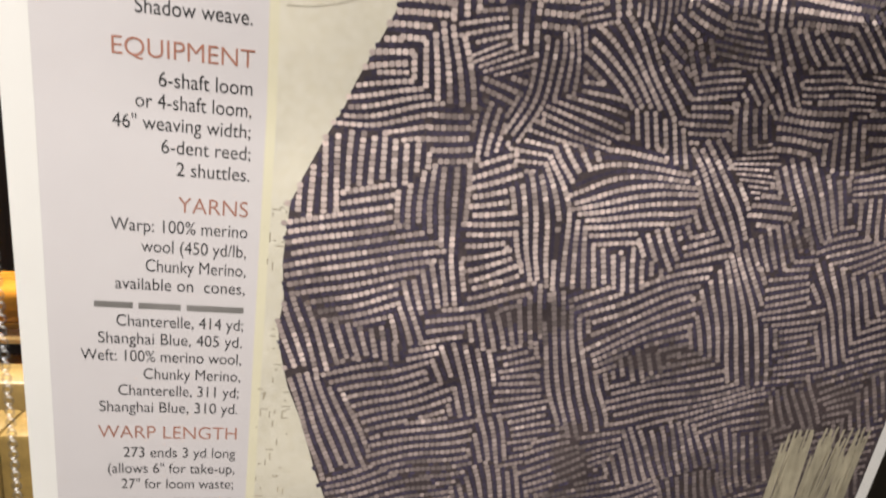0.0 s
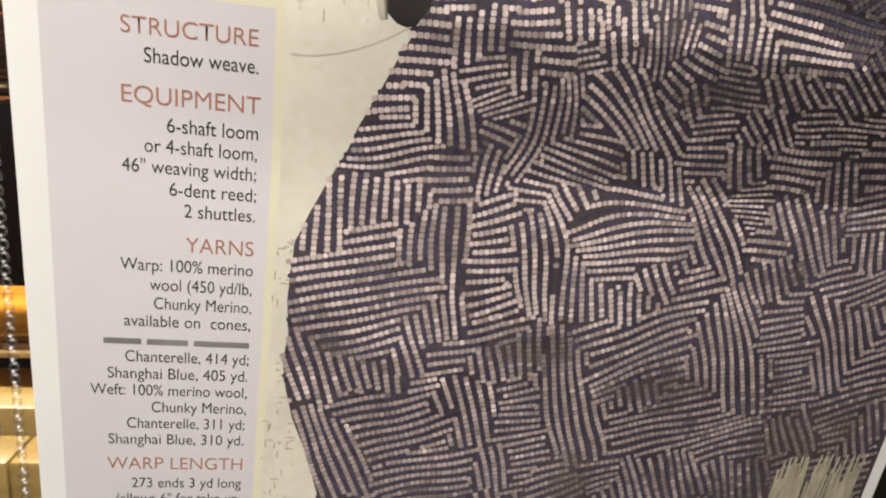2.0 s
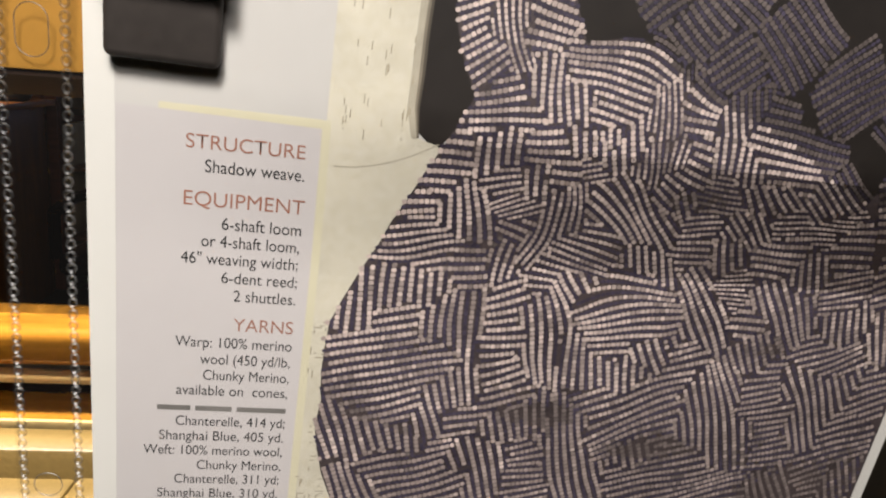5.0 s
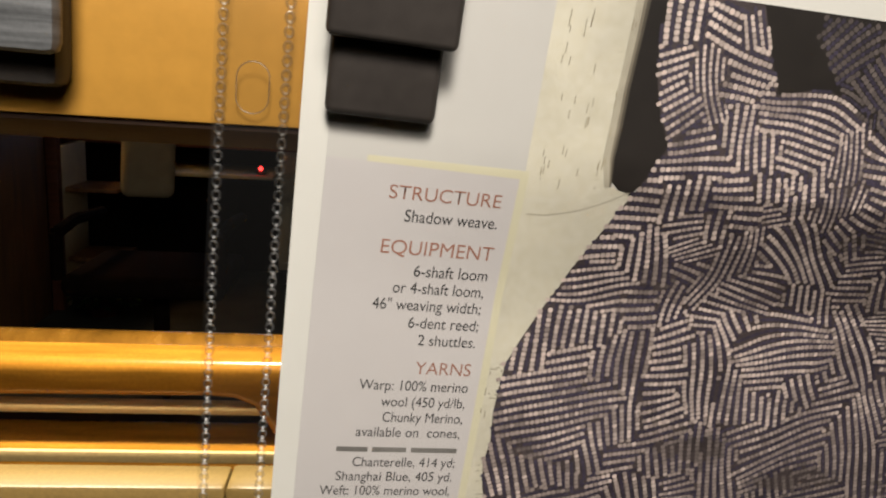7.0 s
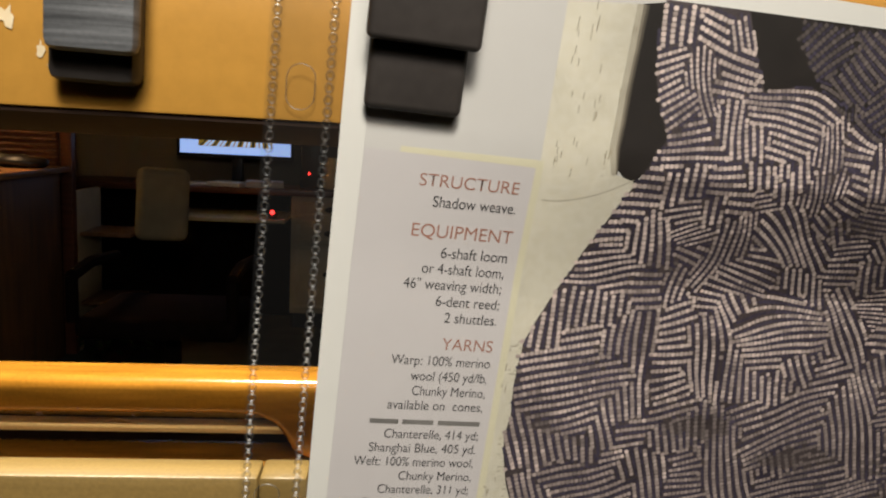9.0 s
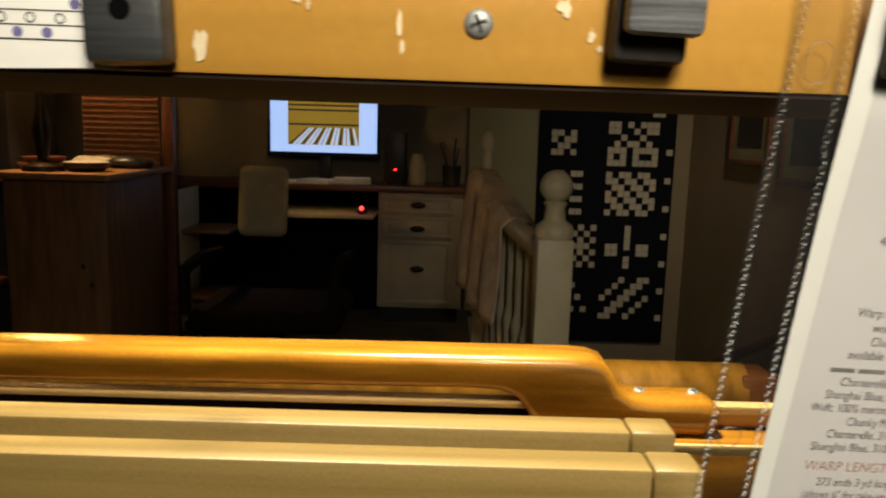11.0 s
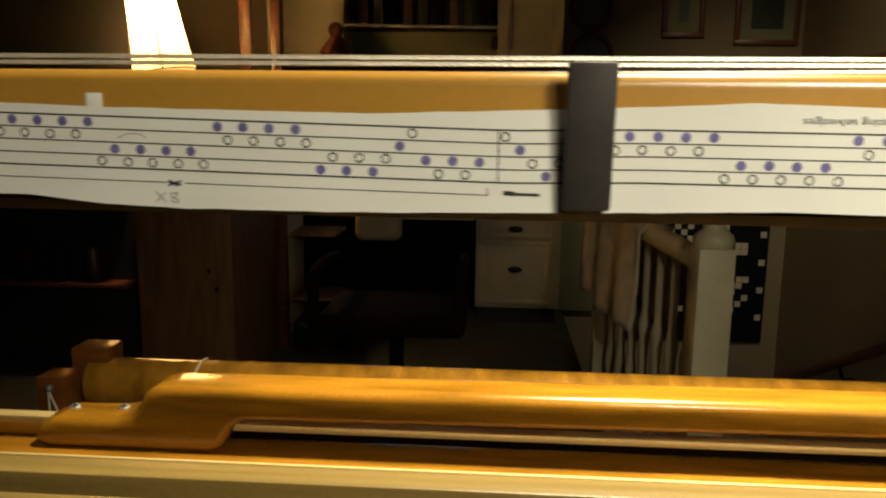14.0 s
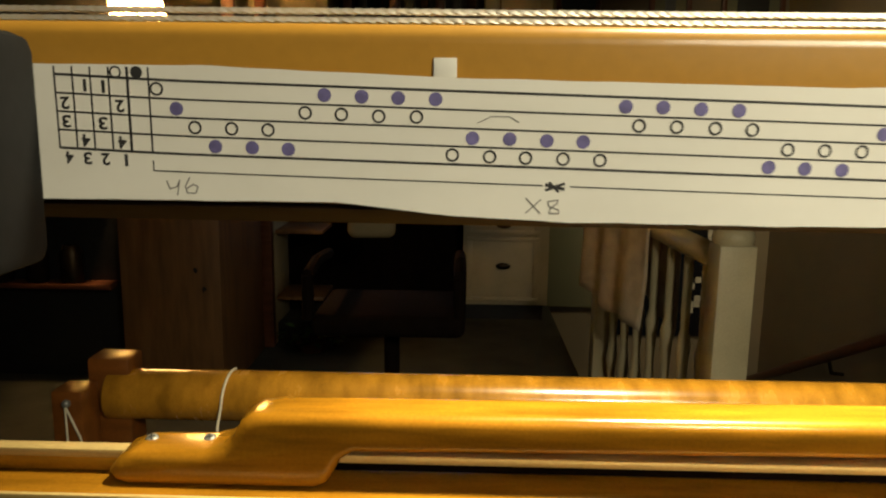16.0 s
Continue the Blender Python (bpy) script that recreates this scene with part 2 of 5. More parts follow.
def outline(bm, pts, y0, y1, r=0.0, seg=3):
    """A board cut to the outline pts (x, z), from y0 to y1, with rounded edges."""
    front = [bm.verts.new((x, y0, z)) for x, z in pts]
    back = [bm.verts.new((x, y1, z)) for x, z in pts]
    n = len(pts)
    bm.faces.new(front)
    bm.faces.new(back[::-1])
    for k in range(n):
        bm.faces.new((front[k], back[k], back[(k + 1) % n], front[(k + 1) % n]))
    bmesh.ops.recalc_face_normals(bm, faces=bm.faces)
    if r:
        edges = [e for e in bm.edges if (e.verts[0] in front) == (e.verts[1] in front)]
        bmesh.ops.bevel(bm, geom=edges, offset=r, segments=seg, profile=0.5, affect="EDGES", clamp_overlap=True)
    return bm


def mesh_of(name, bm, mat, smooth=True):
    me = bpy.data.meshes.new(name)
    bmesh.ops.recalc_face_normals(bm, faces=bm.faces)
    bm.to_mesh(me)
    bm.free()
    me.materials.append(mat)
    if smooth:
        for p in me.polygons:
            p.use_smooth = True
        me.set_sharp_from_angle(angle=radians(40))
    return me


def part(name, bm, mat, parent, label="", smooth=True):
    ob = new(name, mesh_of(name, bm, mat, smooth))
    ob.parent = parent
    return tagged(ob, label)


def thing(name, label, category, group="", kind="", at=(0, 0, 0)):
    ob = new(name)
    ob.empty_display_size = 0.05
    return tagged(ob, label, category, group, kind)


def solid(name, bm, mat, label="", category="", group="", kind="", smooth=True):
    return tagged(new(name, mesh_of(name, bm, mat, smooth)), label, category, group, kind)


def tube(bm, pts, r, seg=8):
    for a, b in zip(pts, pts[1:]):
        rod(bm, a, b, r, seg=seg)
    return bm


# ---- the room's shell ----
FLOOR = 0.14
WALL = 4.52
solid("floor", boxed(-3.6, 0.02, -1.6, WALL + 0.1, FLOOR - 0.1, FLOOR), FLOORM, "dark patterned carpet floor of the room", "floor", kind="structure")
solid("floor_hall", boxed(0.02, 3.2, -1.6, 1.7, FLOOR - 0.1, FLOOR), FLOORM, "dark carpet floor beside the stairwell", "floor", kind="structure")
solid("floor_stairwell", boxed(0.02, 3.2, 1.7, WALL + 0.1, -1.3, -1.2), FLOORM, "dark lower landing of the stairwell", "floor", kind="structure")
solid("wall_north", boxed(-3.6, 3.2, WALL, WALL + 0.12, -1.3, 2.6), WALLM, "plain tan painted wall of the room", "wall", kind="structure")
solid("wall_south", boxed(-3.6, 3.2, -1.72, -1.6, -1.3, 2.6), WALLM, "plain tan painted wall of the room", "wall", kind="structure")
solid("wall_west", boxed(-3.72, -3.6, -1.72, WALL + 0.12, 0.0, 2.6), WALLM, "plain tan painted wall of the room", "wall", kind="structure")
solid("wall_east", boxed(1.34, 1.46, 1.75, WALL, -1.3, 2.6), WALLM, "tan painted wall along the stairs", "wall", kind="structure")
solid("wall_hall", boxed(3.2, 3.32, -1.72, WALL, -1.3, 2.6), WALLM, "plain tan painted wall of the hall", "wall", kind="structure")
solid("ceiling", boxed(-3.72, 3.32, -1.72, WALL + 0.12, 2.6, 2.7), CEILM, "plain off-white ceiling", "ceiling", kind="structure")

# ---- the loom ----
loom = thing("floor_loom", "wooden floor loom with varnished beams and pale shaft frames", "loom")
BX0, BX1, BY = -0.86, 0.42, 0.1605
SKEW = Matrix(((1, 0, 0, 0), (0.012, 1, 0, 0.0054), (0, 0, 1, 0), (0, 0, 0, 1)))


def face_y(x):
    """The beam's front face, set slightly askew to fit the camera's view."""
    return BY + 0.012 * (x + 0.45)


def arris(x):
    """How far the beam's lower edge is tapered to fit the camera's view."""
    return -0.006 * (x + 0.2)


def beam_mesh():
    """The castle beam: crisp lower arris, rounded upper one."""
    bm = bmesh.new()
    top = [(0.0045 - 0.0045 * math.cos(a), 1.2950 + 0.0045 * math.sin(a)) for a in [math.pi / 2 * k / 6 for k in range(7)]]
    prof = [(0.0008, 1.2584), (0.0002, 1.2587), (0.0, 1.2593)] + top + [(0.0185, 1.2995), (0.0190, 1.2990), (0.0190, 1.2588), (0.0186, 1.2584)]
    rings = [[bm.verts.new(SKEW @ Vector((x, BY + y, z + (arris(x) if z < 1.27 else 0.0)))) for y, z in prof] for x in (BX0, BX1)]
    n = len(prof)
    for k in range(n):
        bm.faces.new((rings[0][k], rings[1][k], rings[1][(k + 1) % n], rings[0][(k + 1) % n]))
    bm.faces.new(rings[0][::-1])
    bm.faces.new(rings[1])
    bmesh.ops.recalc_face_normals(bm, faces=bm.faces)
    return bm


beam = part("castle_beam", beam_mesh(), TAN, loom, "glossy tan castle beam with chips in its varnish")
# dark strip added for the shade on the beam's underside
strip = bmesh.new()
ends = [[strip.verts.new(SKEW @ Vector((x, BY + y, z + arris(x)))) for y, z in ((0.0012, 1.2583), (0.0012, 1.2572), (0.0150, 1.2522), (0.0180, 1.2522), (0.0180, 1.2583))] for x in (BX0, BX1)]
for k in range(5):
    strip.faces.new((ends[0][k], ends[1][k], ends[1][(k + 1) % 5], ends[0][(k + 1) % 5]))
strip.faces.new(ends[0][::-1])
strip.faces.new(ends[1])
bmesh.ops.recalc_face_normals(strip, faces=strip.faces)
part("underside_shade", strip, material("underside_shade_brown", (0.022, 0.010, 0.005), 0.7, dark=0.6, grain=(4, 60, 60), bump=0.1, spec=0.15), loom, "dark strip standing for the castle beam's shaded underside")
for side in (BX0, BX1):
    part("castle_post", boxed(side - 0.02, side + 0.02, BY + 0.0188, BY + 0.07, FLOOR, 1.31, 0.004), TAN, loom)


def screw_head(x, y, z, r, parent, facing):
    bm = bmesh.new()
    m = Matrix.Translation((x, y, z)) @ facing
    bmesh.ops.create_uvsphere(bm, u_segments=20, v_segments=8, radius=r, matrix=m @ Matrix.Diagonal((1, 1, 0.42, 1)))
    head = part("screw", bm, SCREW, parent, "zinc cross-head screw")
    cross = bmesh.new()
    for a in (0, 90):
        box(cross, -r * 0.55, r * 0.55, -r * 0.12, r * 0.12, r * 0.30, r * 0.43, m=m @ pose(0, 0, 0, 0, 0, a + 20))
    part("screw_slot", cross, BLACKPL, head)
    return head


FRONT = pose(0, 0, 0, 90)
screw_head(-0.128, face_y(-0.128), 1.274, 0.0042, beam, FRONT)
screw_head(0.30, face_y(0.30), 1.274, 0.0042, beam, FRONT)


def blot(bm, x, z, w, h, y, k):
    ring = []
    for i in range(12):
        a = 2 * math.pi * i / 12
        s = 0.7 + 0.6 * noise.noise((k * 3.7, i * 1.3, 0.4))
        ring.append(bm.verts.new((x + w * s * math.cos(a), y, z + h * s * math.sin(a))))
    bm.faces.new(ring)
    return bm


CHIP = material("chipped_varnish", (0.80, 0.66, 0.42), 0.22, bump=0.1, coat=0.6)
for k, (x, z, w, h) in enumerate(((-0.2050, 1.2660, 0.0026, 0.0060), (-0.150, 1.2735, 0.0011, 0.0055), (-0.149, 1.267, 0.0009, 0.003), (-0.1045, 1.279, 0.0026, 0.0032), (-0.0965, 1.2715, 0.0015, 0.0030), (-0.094, 1.268, 0.0012, 0.0016), (-0.178, 1.279, 0.0014, 0.0014), (-0.175, 1.278, 0.0008, 0.002))):
    part("varnish_chip", blot(bmesh.new(), x, z, w, h, face_y(x) - 0.0004, k), CHIP, beam, "pale chip in the varnish")

# twisted steel cables over the castle
def cable(name, a, b, r, parent, strands=3, turns=260):
    bm = bmesh.new()
    a, b = Vector(a), Vector(b)
    n = turns
    tips = [bm.verts.new(a), bm.verts.new(b)]
    for s in range(strands):
        rings = []
        for i in range(n + 1):
            c = a.lerp(b, i / n)
            ph = 2 * math.pi * (s / strands + i / 6.0)
            c = c + Vector((0, math.cos(ph), math.sin(ph))) * r * 0.3
            rings.append([bm.verts.new(c + Vector((0, math.cos(q), math.sin(q))) * r * 0.55) for q in (0.5, 2.1, 3.7, 5.3)])
        for lo, hi in zip(rings, rings[1:]):
            for k in range(4):
                bm.faces.new((lo[k], lo[(k + 1) % 4], hi[(k + 1) % 4], hi[k]))
        for k in range(4):
            bm.faces.new((rings[0][(k + 1) % 4], rings[0][k], tips[0]))
            bm.faces.new((rings[-1][k], rings[-1][(k + 1) % 4], tips[1]))
    return part(name, bm, STEEL, parent, "twisted steel cable")


cable("cable", (BX0, 0.192, 1.3036), (BX1, 0.192, 1.3036), 0.0011, loom, turns=900)
cable("cable", (BX0, 0.192, 1.3060), (BX1, 0.192, 1.3050), 0.0011, loom, turns=900)
cable("cable", (-0.42, 0.176, 1.2995), (BX1, 0.196, 1.3080), 0.0008, loom, turns=600)

# beater: shaped handle with feet, on its lower board
HANDLE = [(-0.756, 1.040), (-0.752, 1.0325), (-0.743, 1.0300), (-0.615, 1.0300), (-0.606, 1.034), (-0.601, 1.043), (-0.597, 1.051), (-0.588, 1.0565), (-0.11, 1.0612), (-0.092, 1.0600), (-0.080, 1.055), (-0.073, 1.046), (-0.068, 1.036), (-0.058, 1.0300), (0.055, 1.0300), (0.064, 1.036), (0.069, 1.045), (0.066, 1.052), (0.055, 1.0565), (0.017, 1.0560), (0.004, 1.0575), (-0.006, 1.064), (-0.012, 1.075), (-0.018, 1.083), (-0.028, 1.0862), (-0.045, 1.0872), (-0.640, 1.0835), (-0.655, 1.082), (-0.664, 1.077), (-0.669, 1.066), (-0.677, 1.059), (-0.690, 1.0555), (-0.735, 1.0545), (-0.748, 1.050)]
beater = part("beater", outline(bmesh.new(), HANDLE, 0.462, 0.502, 0.0095, 5), AMBER, loom, "amber varnished beater handle with shaped feet")
for x, z in ((-0.733, 1.0543), (-0.692, 1.0553), (0.013, 1.0560), (0.053, 1.0562)):
    screw_head(x, 0.486, z, 0.0046, beater, pose(0, 0, 0, 20))
part("knot_mark", blot(bmesh.new(), -0.036, 1.0655, 0.0045, 0.0013, 0.4618, 5), AMBERDARK, beater)
part("knot_mark", blot(bmesh.new(), -0.208, 1.0655, 0.0012, 0.0010, 0.4618, 7), AMBERDARK, beater)
part("reed_rail", boxed(-0.98, 0.30, 0.480, 0.492, 1.0418, 1.0480, 0.001), EDGE, loom, "thin pale rail under the beater handle")
part("reed_board", boxed(-0.98, -0.70, 0.484, 0.500, 1.0302, 1.0415, 0.001), AMBER, loom, "amber board beside the beater's foot")
part("reed_board", boxed(0.0, 0.30, 0.484, 0.500, 1.0302, 1.0415, 0.001), AMBER, loom)
# near-black strip puts the shadow under the rail into colour
part("reed_slot_shade", boxed(-0.63, -0.04, 0.492, 0.502, 1.0306, 1.0415, 0.001), CHAIRDK, loom, "dark strip standing for the shaded reed slot")
part("beater_board", boxed(-0.98, 0.30, 0.450, 0.503, 0.93, 1.0296, 0.003), AMBER, loom, "amber lower board of the beater")
# pale strip added for the board's bright, lit front edge
part("beater_board_edge", boxed(-0.98, 0.30, 0.446, 0.4495, 1.024, 1.0318, 0.001), EDGE, loom, "pale front edge of the board, coloured as brightly lit")

# shaft frames
for y, z in ((0.210, 1.1226), (0.245, 1.1226)):
    shaft = part("shaft_frame", boxed(-0.82, -0.056, y, y + 0.017, z - 0.030, z, 0.0015), PALE, loom, "pale raw wooden shaft bar")
    part("shaft_end", boxed(-0.0557, -0.0370, y - 0.0006, y + 0.0176, z - 0.032, z + 0.0004, 0.002), PALE, shaft, "end block of the shaft bar")

# breast beam with its bracket
bm = bmesh.new()
rod(bm, (-1.02, 1.02, 0.878), (0.31, 1.02, 0.878), 0.0365, seg=36)
roller = part("breast_beam", bm, FLAMED, loom, "round amber varnished breast beam")
part("bracket", boxed(-1.076, -1.032, 0.955, 1.004, 0.80, 0.903, 0.004), AMBERDARK, loom, "brown front block of the end bracket")
part("bracket", boxed(-1.048, -0.988, 1.0045, 1.055, 0.80, 0.934, 0.004), AMBERDARK, loom, "brown back block of the end bracket")
part("bracket", boxed(0.300, 0.350, 0.985, 1.055, 0.80, 0.905, 0.004), AMBERDARK, loom)
for x0, x1 in ((-1.07, -1.02), (0.302, 0.348)):
    part("loom_leg", boxed(x0, x1, 0.99, 1.05, FLOOR, 0.799, 0.004), AMBERDARK, loom)
    part("side_rail", boxed(x0 + 0.01, x1 - 0.01, 0.24, 0.9895, 0.60, 0.68, 0.004), AMBERDARK, loom)
bm = bmesh.new()
bmesh.ops.create_uvsphere(bm, u_segments=12, v_segments=8, radius=0.006, matrix=Matrix.Translation((-1.053, 0.952, 0.887)))
part("eye_bolt", bm, SCREW, loom)
for dx in (0.004, 0.022):
    part("tie_cord", tube(bmesh.new(), [(-1.053, 0.949, 0.885), (-1.057 + dx, 0.949, 0.84), (-1.06 + dx * 1.6, 0.949, 0.79)], 0.0016), STRING, loom)
loop = [(-0.842 - 0.010 * k / 12, 1.02 + 0.0385 * math.cos(radians(75 + 11 * k)), 0.878 + 0.0385 * math.sin(radians(75 + 11 * k))) for k in range(11)] + [(-0.853, 0.972, 0.85), (-0.855, 0.968, 0.80)]
solid("string_loop", tube(bmesh.new(), loop, 0.0019), STRING, "thin cream string looped over the breast beam", "string")

# ---- magnets on the castle beam ----
def magnet(name, label, x0, x1, z0, z1, y0, y1, mat, hole=None, turn=0.0, r=0.0025, lean=0.0):
    """A ceramic block magnet; hole: radius of the black disc for its middle hole."""
    cx, cz = (x0 + x1) / 2, (z0 + z1) / 2
    bm = boxed(x0, x1, y0, y1, z0, z1, r, 2)
    me = mesh_of(name, bm, mat)
    me.transform(Matrix.Translation((cx, 0, cz)) @ pose(0, 0, 0, 0, turn, 0) @ Matrix.Translation((-cx, 0, -cz)) @ Matrix.Translation((0, y1, z0)) @ pose(0, 0, 0, lean) @ Matrix.Translation((0, -y1, -z0)))
    ob = tagged(new(name, me), label, "magnet", "magnets on the beam")
    if hole:
        # flat black disc: the shade inside the hole is put into colour
        bore_disc = bmesh.new()
        rod(bore_disc, (cx, y0 - 0.0002, cz), (cx, y0 + 0.001, cz), hole, seg=24)
        part("bore_disc", bore_disc, BORE, ob, "black disc standing for the hole's dark inside")
    return ob


magnet("block_magnet", "grey ceramic block magnet with a hole, holding the chart", -0.2323, -0.2107, 1.2598, 1.2872, 0.1500, 0.1625, FERRITE, 0.0028, -2)
magnet("bar_magnet", "black bar magnet standing over the beam's top edge", -0.3794, -0.3652, 1.2590, 1.3022, 0.1567, 0.1598, BLACKM, None, 0, 0.0012, 5.5)
magnet("block_magnet", "dark ceramic magnet under a striped grey one", -0.0920, -0.0715, 1.2640, 1.2900, 0.1560, 0.1657, BLACKM, None, 2)
magnet("block_magnet", "grey ceramic magnet with a hole, reflections painted as streaks", -0.0900, -0.0690, 1.2705, 1.2985, 0.1490, 0.1556, STREAKED, 0.0026, 2)
magnet("block_magnet", "large dark ceramic magnet at the chart's end", -0.650, -0.6075, 1.2470, 1.2960, 0.130, 0.1560, material("dull_black_ferrite", (0.016, 0.016, 0.017), 0.75, bump=0.1, spec=0.12), None, 0, 0.004)

# ---- the threading chart ----
def chart_y(x, z):
    return face_y(x) - 0.0014 - 0.0003 * math.sin(x * 37) - 0.0002 * math.cos(x * 81)


def at_points(x, table):
    return float(np.interp(x, [a for a, b in table], [b for a, b in table]))


TOP = ((-0.613, 1.2900), (-0.575, 1.2900), (-0.52, 1.2880), (-0.437, 1.2868), (-0.365, 1.2890), (-0.323, 1.2908), (-0.265, 1.2890), (-0.228, 1.2850))
BOTTOM = ((-0.613, 1.2610), (-0.545, 1.2610), (-0.52, 1.2583), (-0.495, 1.2573), (-0.437, 1.2570), (-0.366, 1.2580), (-0.314, 1.2592), (-0.263, 1.2582), (-0.228, 1.2592))
STAFF = ((-0.613, 1.2882), (-0.582, 1.2868), (-0.436, 1.2832), (-0.395, 1.2822), (-0.357, 1.2828), (-0.293, 1.2822), (-0.228, 1.2817))
ROW = 0.0039


def staff(x, row):
    return at_points(x, STAFF) - ROW * row


chart = thing("threading_chart", "long white paper weaving chart with black lines and violet dots", "chart")
bm = bmesh.new()
cols = [-0.613 + 0.385 * i / 120 for i in range(121)]
tops = [bm.verts.new((x, chart_y(x, 0), at_points(x, TOP) + 0.0002 * noise.noise((x * 90, 0, 0)))) for x in cols]
bots = [bm.verts.new((x, chart_y(x, 0) + 0.0006, at_points(x, BOTTOM) + 0.0002 * noise.noise((x * 90, 4, 0)))) for x in cols]
tback = [bm.verts.new(v.co + Vector((0, 0.0003, 0))) for v in tops]
bback = [bm.verts.new(v.co + Vector((0, 0.0003, 0))) for v in bots]
for i in range(120):
    bm.faces.new((tops[i], tops[i + 1], bots[i + 1], bots[i]))
    bm.faces.new((tback[i + 1], tback[i], bback[i], bback[i + 1]))
    bm.faces.new((bots[i], bots[i + 1], bback[i + 1], bback[i]))
    bm.faces.new((tops[i + 1], tops[i], tback[i], tback[i + 1]))
part("paper_strip", bm, CHART, chart)


def on_chart(x, z, lift=0.00008):
    top, bot = at_points(x, TOP), at_points(x, BOTTOM)
    return Vector((x, chart_y(x, z) + 0.0006 * (top - z) / (top - bot) - lift, z))


def stroke(bm, pts, w, lift=0.00008):
    """A pen stroke through (x, z) points on the chart."""
    for (xa, za), (xb, zb) in zip(pts, pts[1:]):
        n = max(1, int(abs(xb - xa) / 0.006))
        for i in range(n):
            a = Vector((xa + (xb - xa) * i / n, za + (zb - za) * i / n))
            b = Vector((xa + (xb - xa) * (i + 1) / n, za + (zb - za) * (i + 1) / n))
            d = (b - a).normalized()
            s = Vector((-d.y, d.x)) * w / 2
            e = d * w * 0.2
            q = [a - e + s, b + e + s, b + e - s, a - e - s]
            bm.faces.new([bm.verts.new(on_chart(p.x, p.y, lift)) for p in q])
    return bm


def ribbon(bm, pts, w):
    """One unbroken ruled line through (x, z) points."""
    rows = [[bm.verts.new(on_chart(x, z + s * w / 2, 0.00008)) for s in (1, -1)] for x, z in pts]
    for a, b in zip(rows, rows[1:]):
        bm.faces.new((a[0], b[0], b[1], a[1]))
    return bm


for row in range(5):
    xs = [-0.6055 + 0.3715 * i / 40 for i in range(41)]
    part("staff_line", ribbon(bmesh.new(), [(x, staff(x, row)) for x in xs], 0.00052 if row in (0, 4) else 0.0004), INK, chart)
for x0, x1 in ((-0.5855, -0.5005), (-0.4945, -0.4015)):
    part("repeat_line", ribbon(bmesh.new(), [(x0 + (x1 - x0) * i / 12, staff(x0 + (x1 - x0) * i / 12, 5.0)) for i in range(13)], 0.0003), INK, chart)
for x in (-0.5855, -0.4015):
    part("repeat_tick", stroke(bmesh.new(), [(x, staff(x, 4.45)), (x, staff(x, 5.0))], 0.0003), INK, chart)
for k, x in enumerate((-0.6055, -0.6017, -0.5979, -0.5940, -0.5900, -0.5855)):
    part("grid_line", stroke(bmesh.new(), [(x, 1.2898 - 0.0004), (x, staff(x, 4))], 0.0006 if k == 4 else 0.0004), INK, chart)
part("bar_line", stroke(bmesh.new(), [(-0.3985, staff(-0.3985, 0)), (-0.3985, staff(-0.3985, 4))], 0.0004), INK, chart)


def dot(bm, x, z, r, ring):
    n = 18
    outer = [bm.verts.new(on_chart(x + r * math.cos(2 * math.pi * i / n), z + r * math.sin(2 * math.pi * i / n), 0.0001)) for i in range(n)]
    if not ring:
        bm.faces.new(outer)
        return
    q = r * 0.70
    inner = [bm.verts.new(on_chart(x + q * math.cos(2 * math.pi * i / n), z + q * math.sin(2 * math.pi * i / n), 0.0001)) for i in range(n)]
    for i in range(n):
        bm.faces.new((outer[i], outer[(i + 1) % n], inner[(i + 1) % n], inner[i]))


SEQ = [(0, 0), (1, 1), (0, 2), (1, 3), (0, 2), (1, 3), (0, 2), (1, 3)] + [(0, 1), (1, 0)] * 4 + [(0, 3), (1, 2)] * 4 + [(0, 3), (1, 0)] + [(0, 1), (1, 0)] * 3 + [(0, 1)] + [(1, 3), (0, 2)] * 3 + [(1, 1), (0, 0)]


def thread(x0, pitch, seq):
    for c, (full, row) in enumerate(seq):
        x = x0 + pitch * (c + (0.18 if full else 0.0) * (1 if 24 < c < 33 else 0.3)) + random.uniform(-1, 1) * 0.00015
        bm = bmesh.new()
        dot(bm, x, staff(x, row + 0.5) + random.uniform(-1, 1) * 0.0001, 0.00148, not full)
        part("filled_circle" if full else "open_circle", bm, VIOLET if full else INK, chart)


thread(-0.5840, 0.00399, SEQ + [(1, 2), (0, 3), (1, 2), (0, 3), (1, 2)])
thread(-0.3965, 0.00404, SEQ)


def letters(text, mat, parent, place, x0, x1, size, name="lettering", bold=0.0):
    """Lettering laid out from x0 to x1 on its baseline; place maps flat (x, y) to the world."""
    cu = bpy.data.curves.new(name, "FONT")
    cu.body, cu.size, cu.offset = text, size, bold
    tmp = bpy.data.objects.new(name, cu)
    scene.collection.objects.link(tmp)
    bpy.context.view_layer.update()
    me = bpy.data.meshes.new_from_object(tmp.evaluated_get(bpy.context.evaluated_depsgraph_get()))
    bpy.data.objects.remove(tmp)
    xs = [v.co.x for v in me.vertices]
    lo, hi = min(xs), max(xs)
    k = (x1 - x0) / (hi - lo)
    for v in me.vertices:
        v.co = place(x0 + (v.co.x - lo) * k, v.co.y)
    me.materials.clear()
    me.materials.append(mat)
    ob = new(name, me)
    ob.parent = parent
    return ob


def upside(x, z):
    """Chart lettering turned on its head about (x, z)."""
    return lambda a, b: on_chart(x - a, z - b, 0.0001)


def upright(x, z):
    return lambda a, b: on_chart(x + a, z + b, 0.0001)


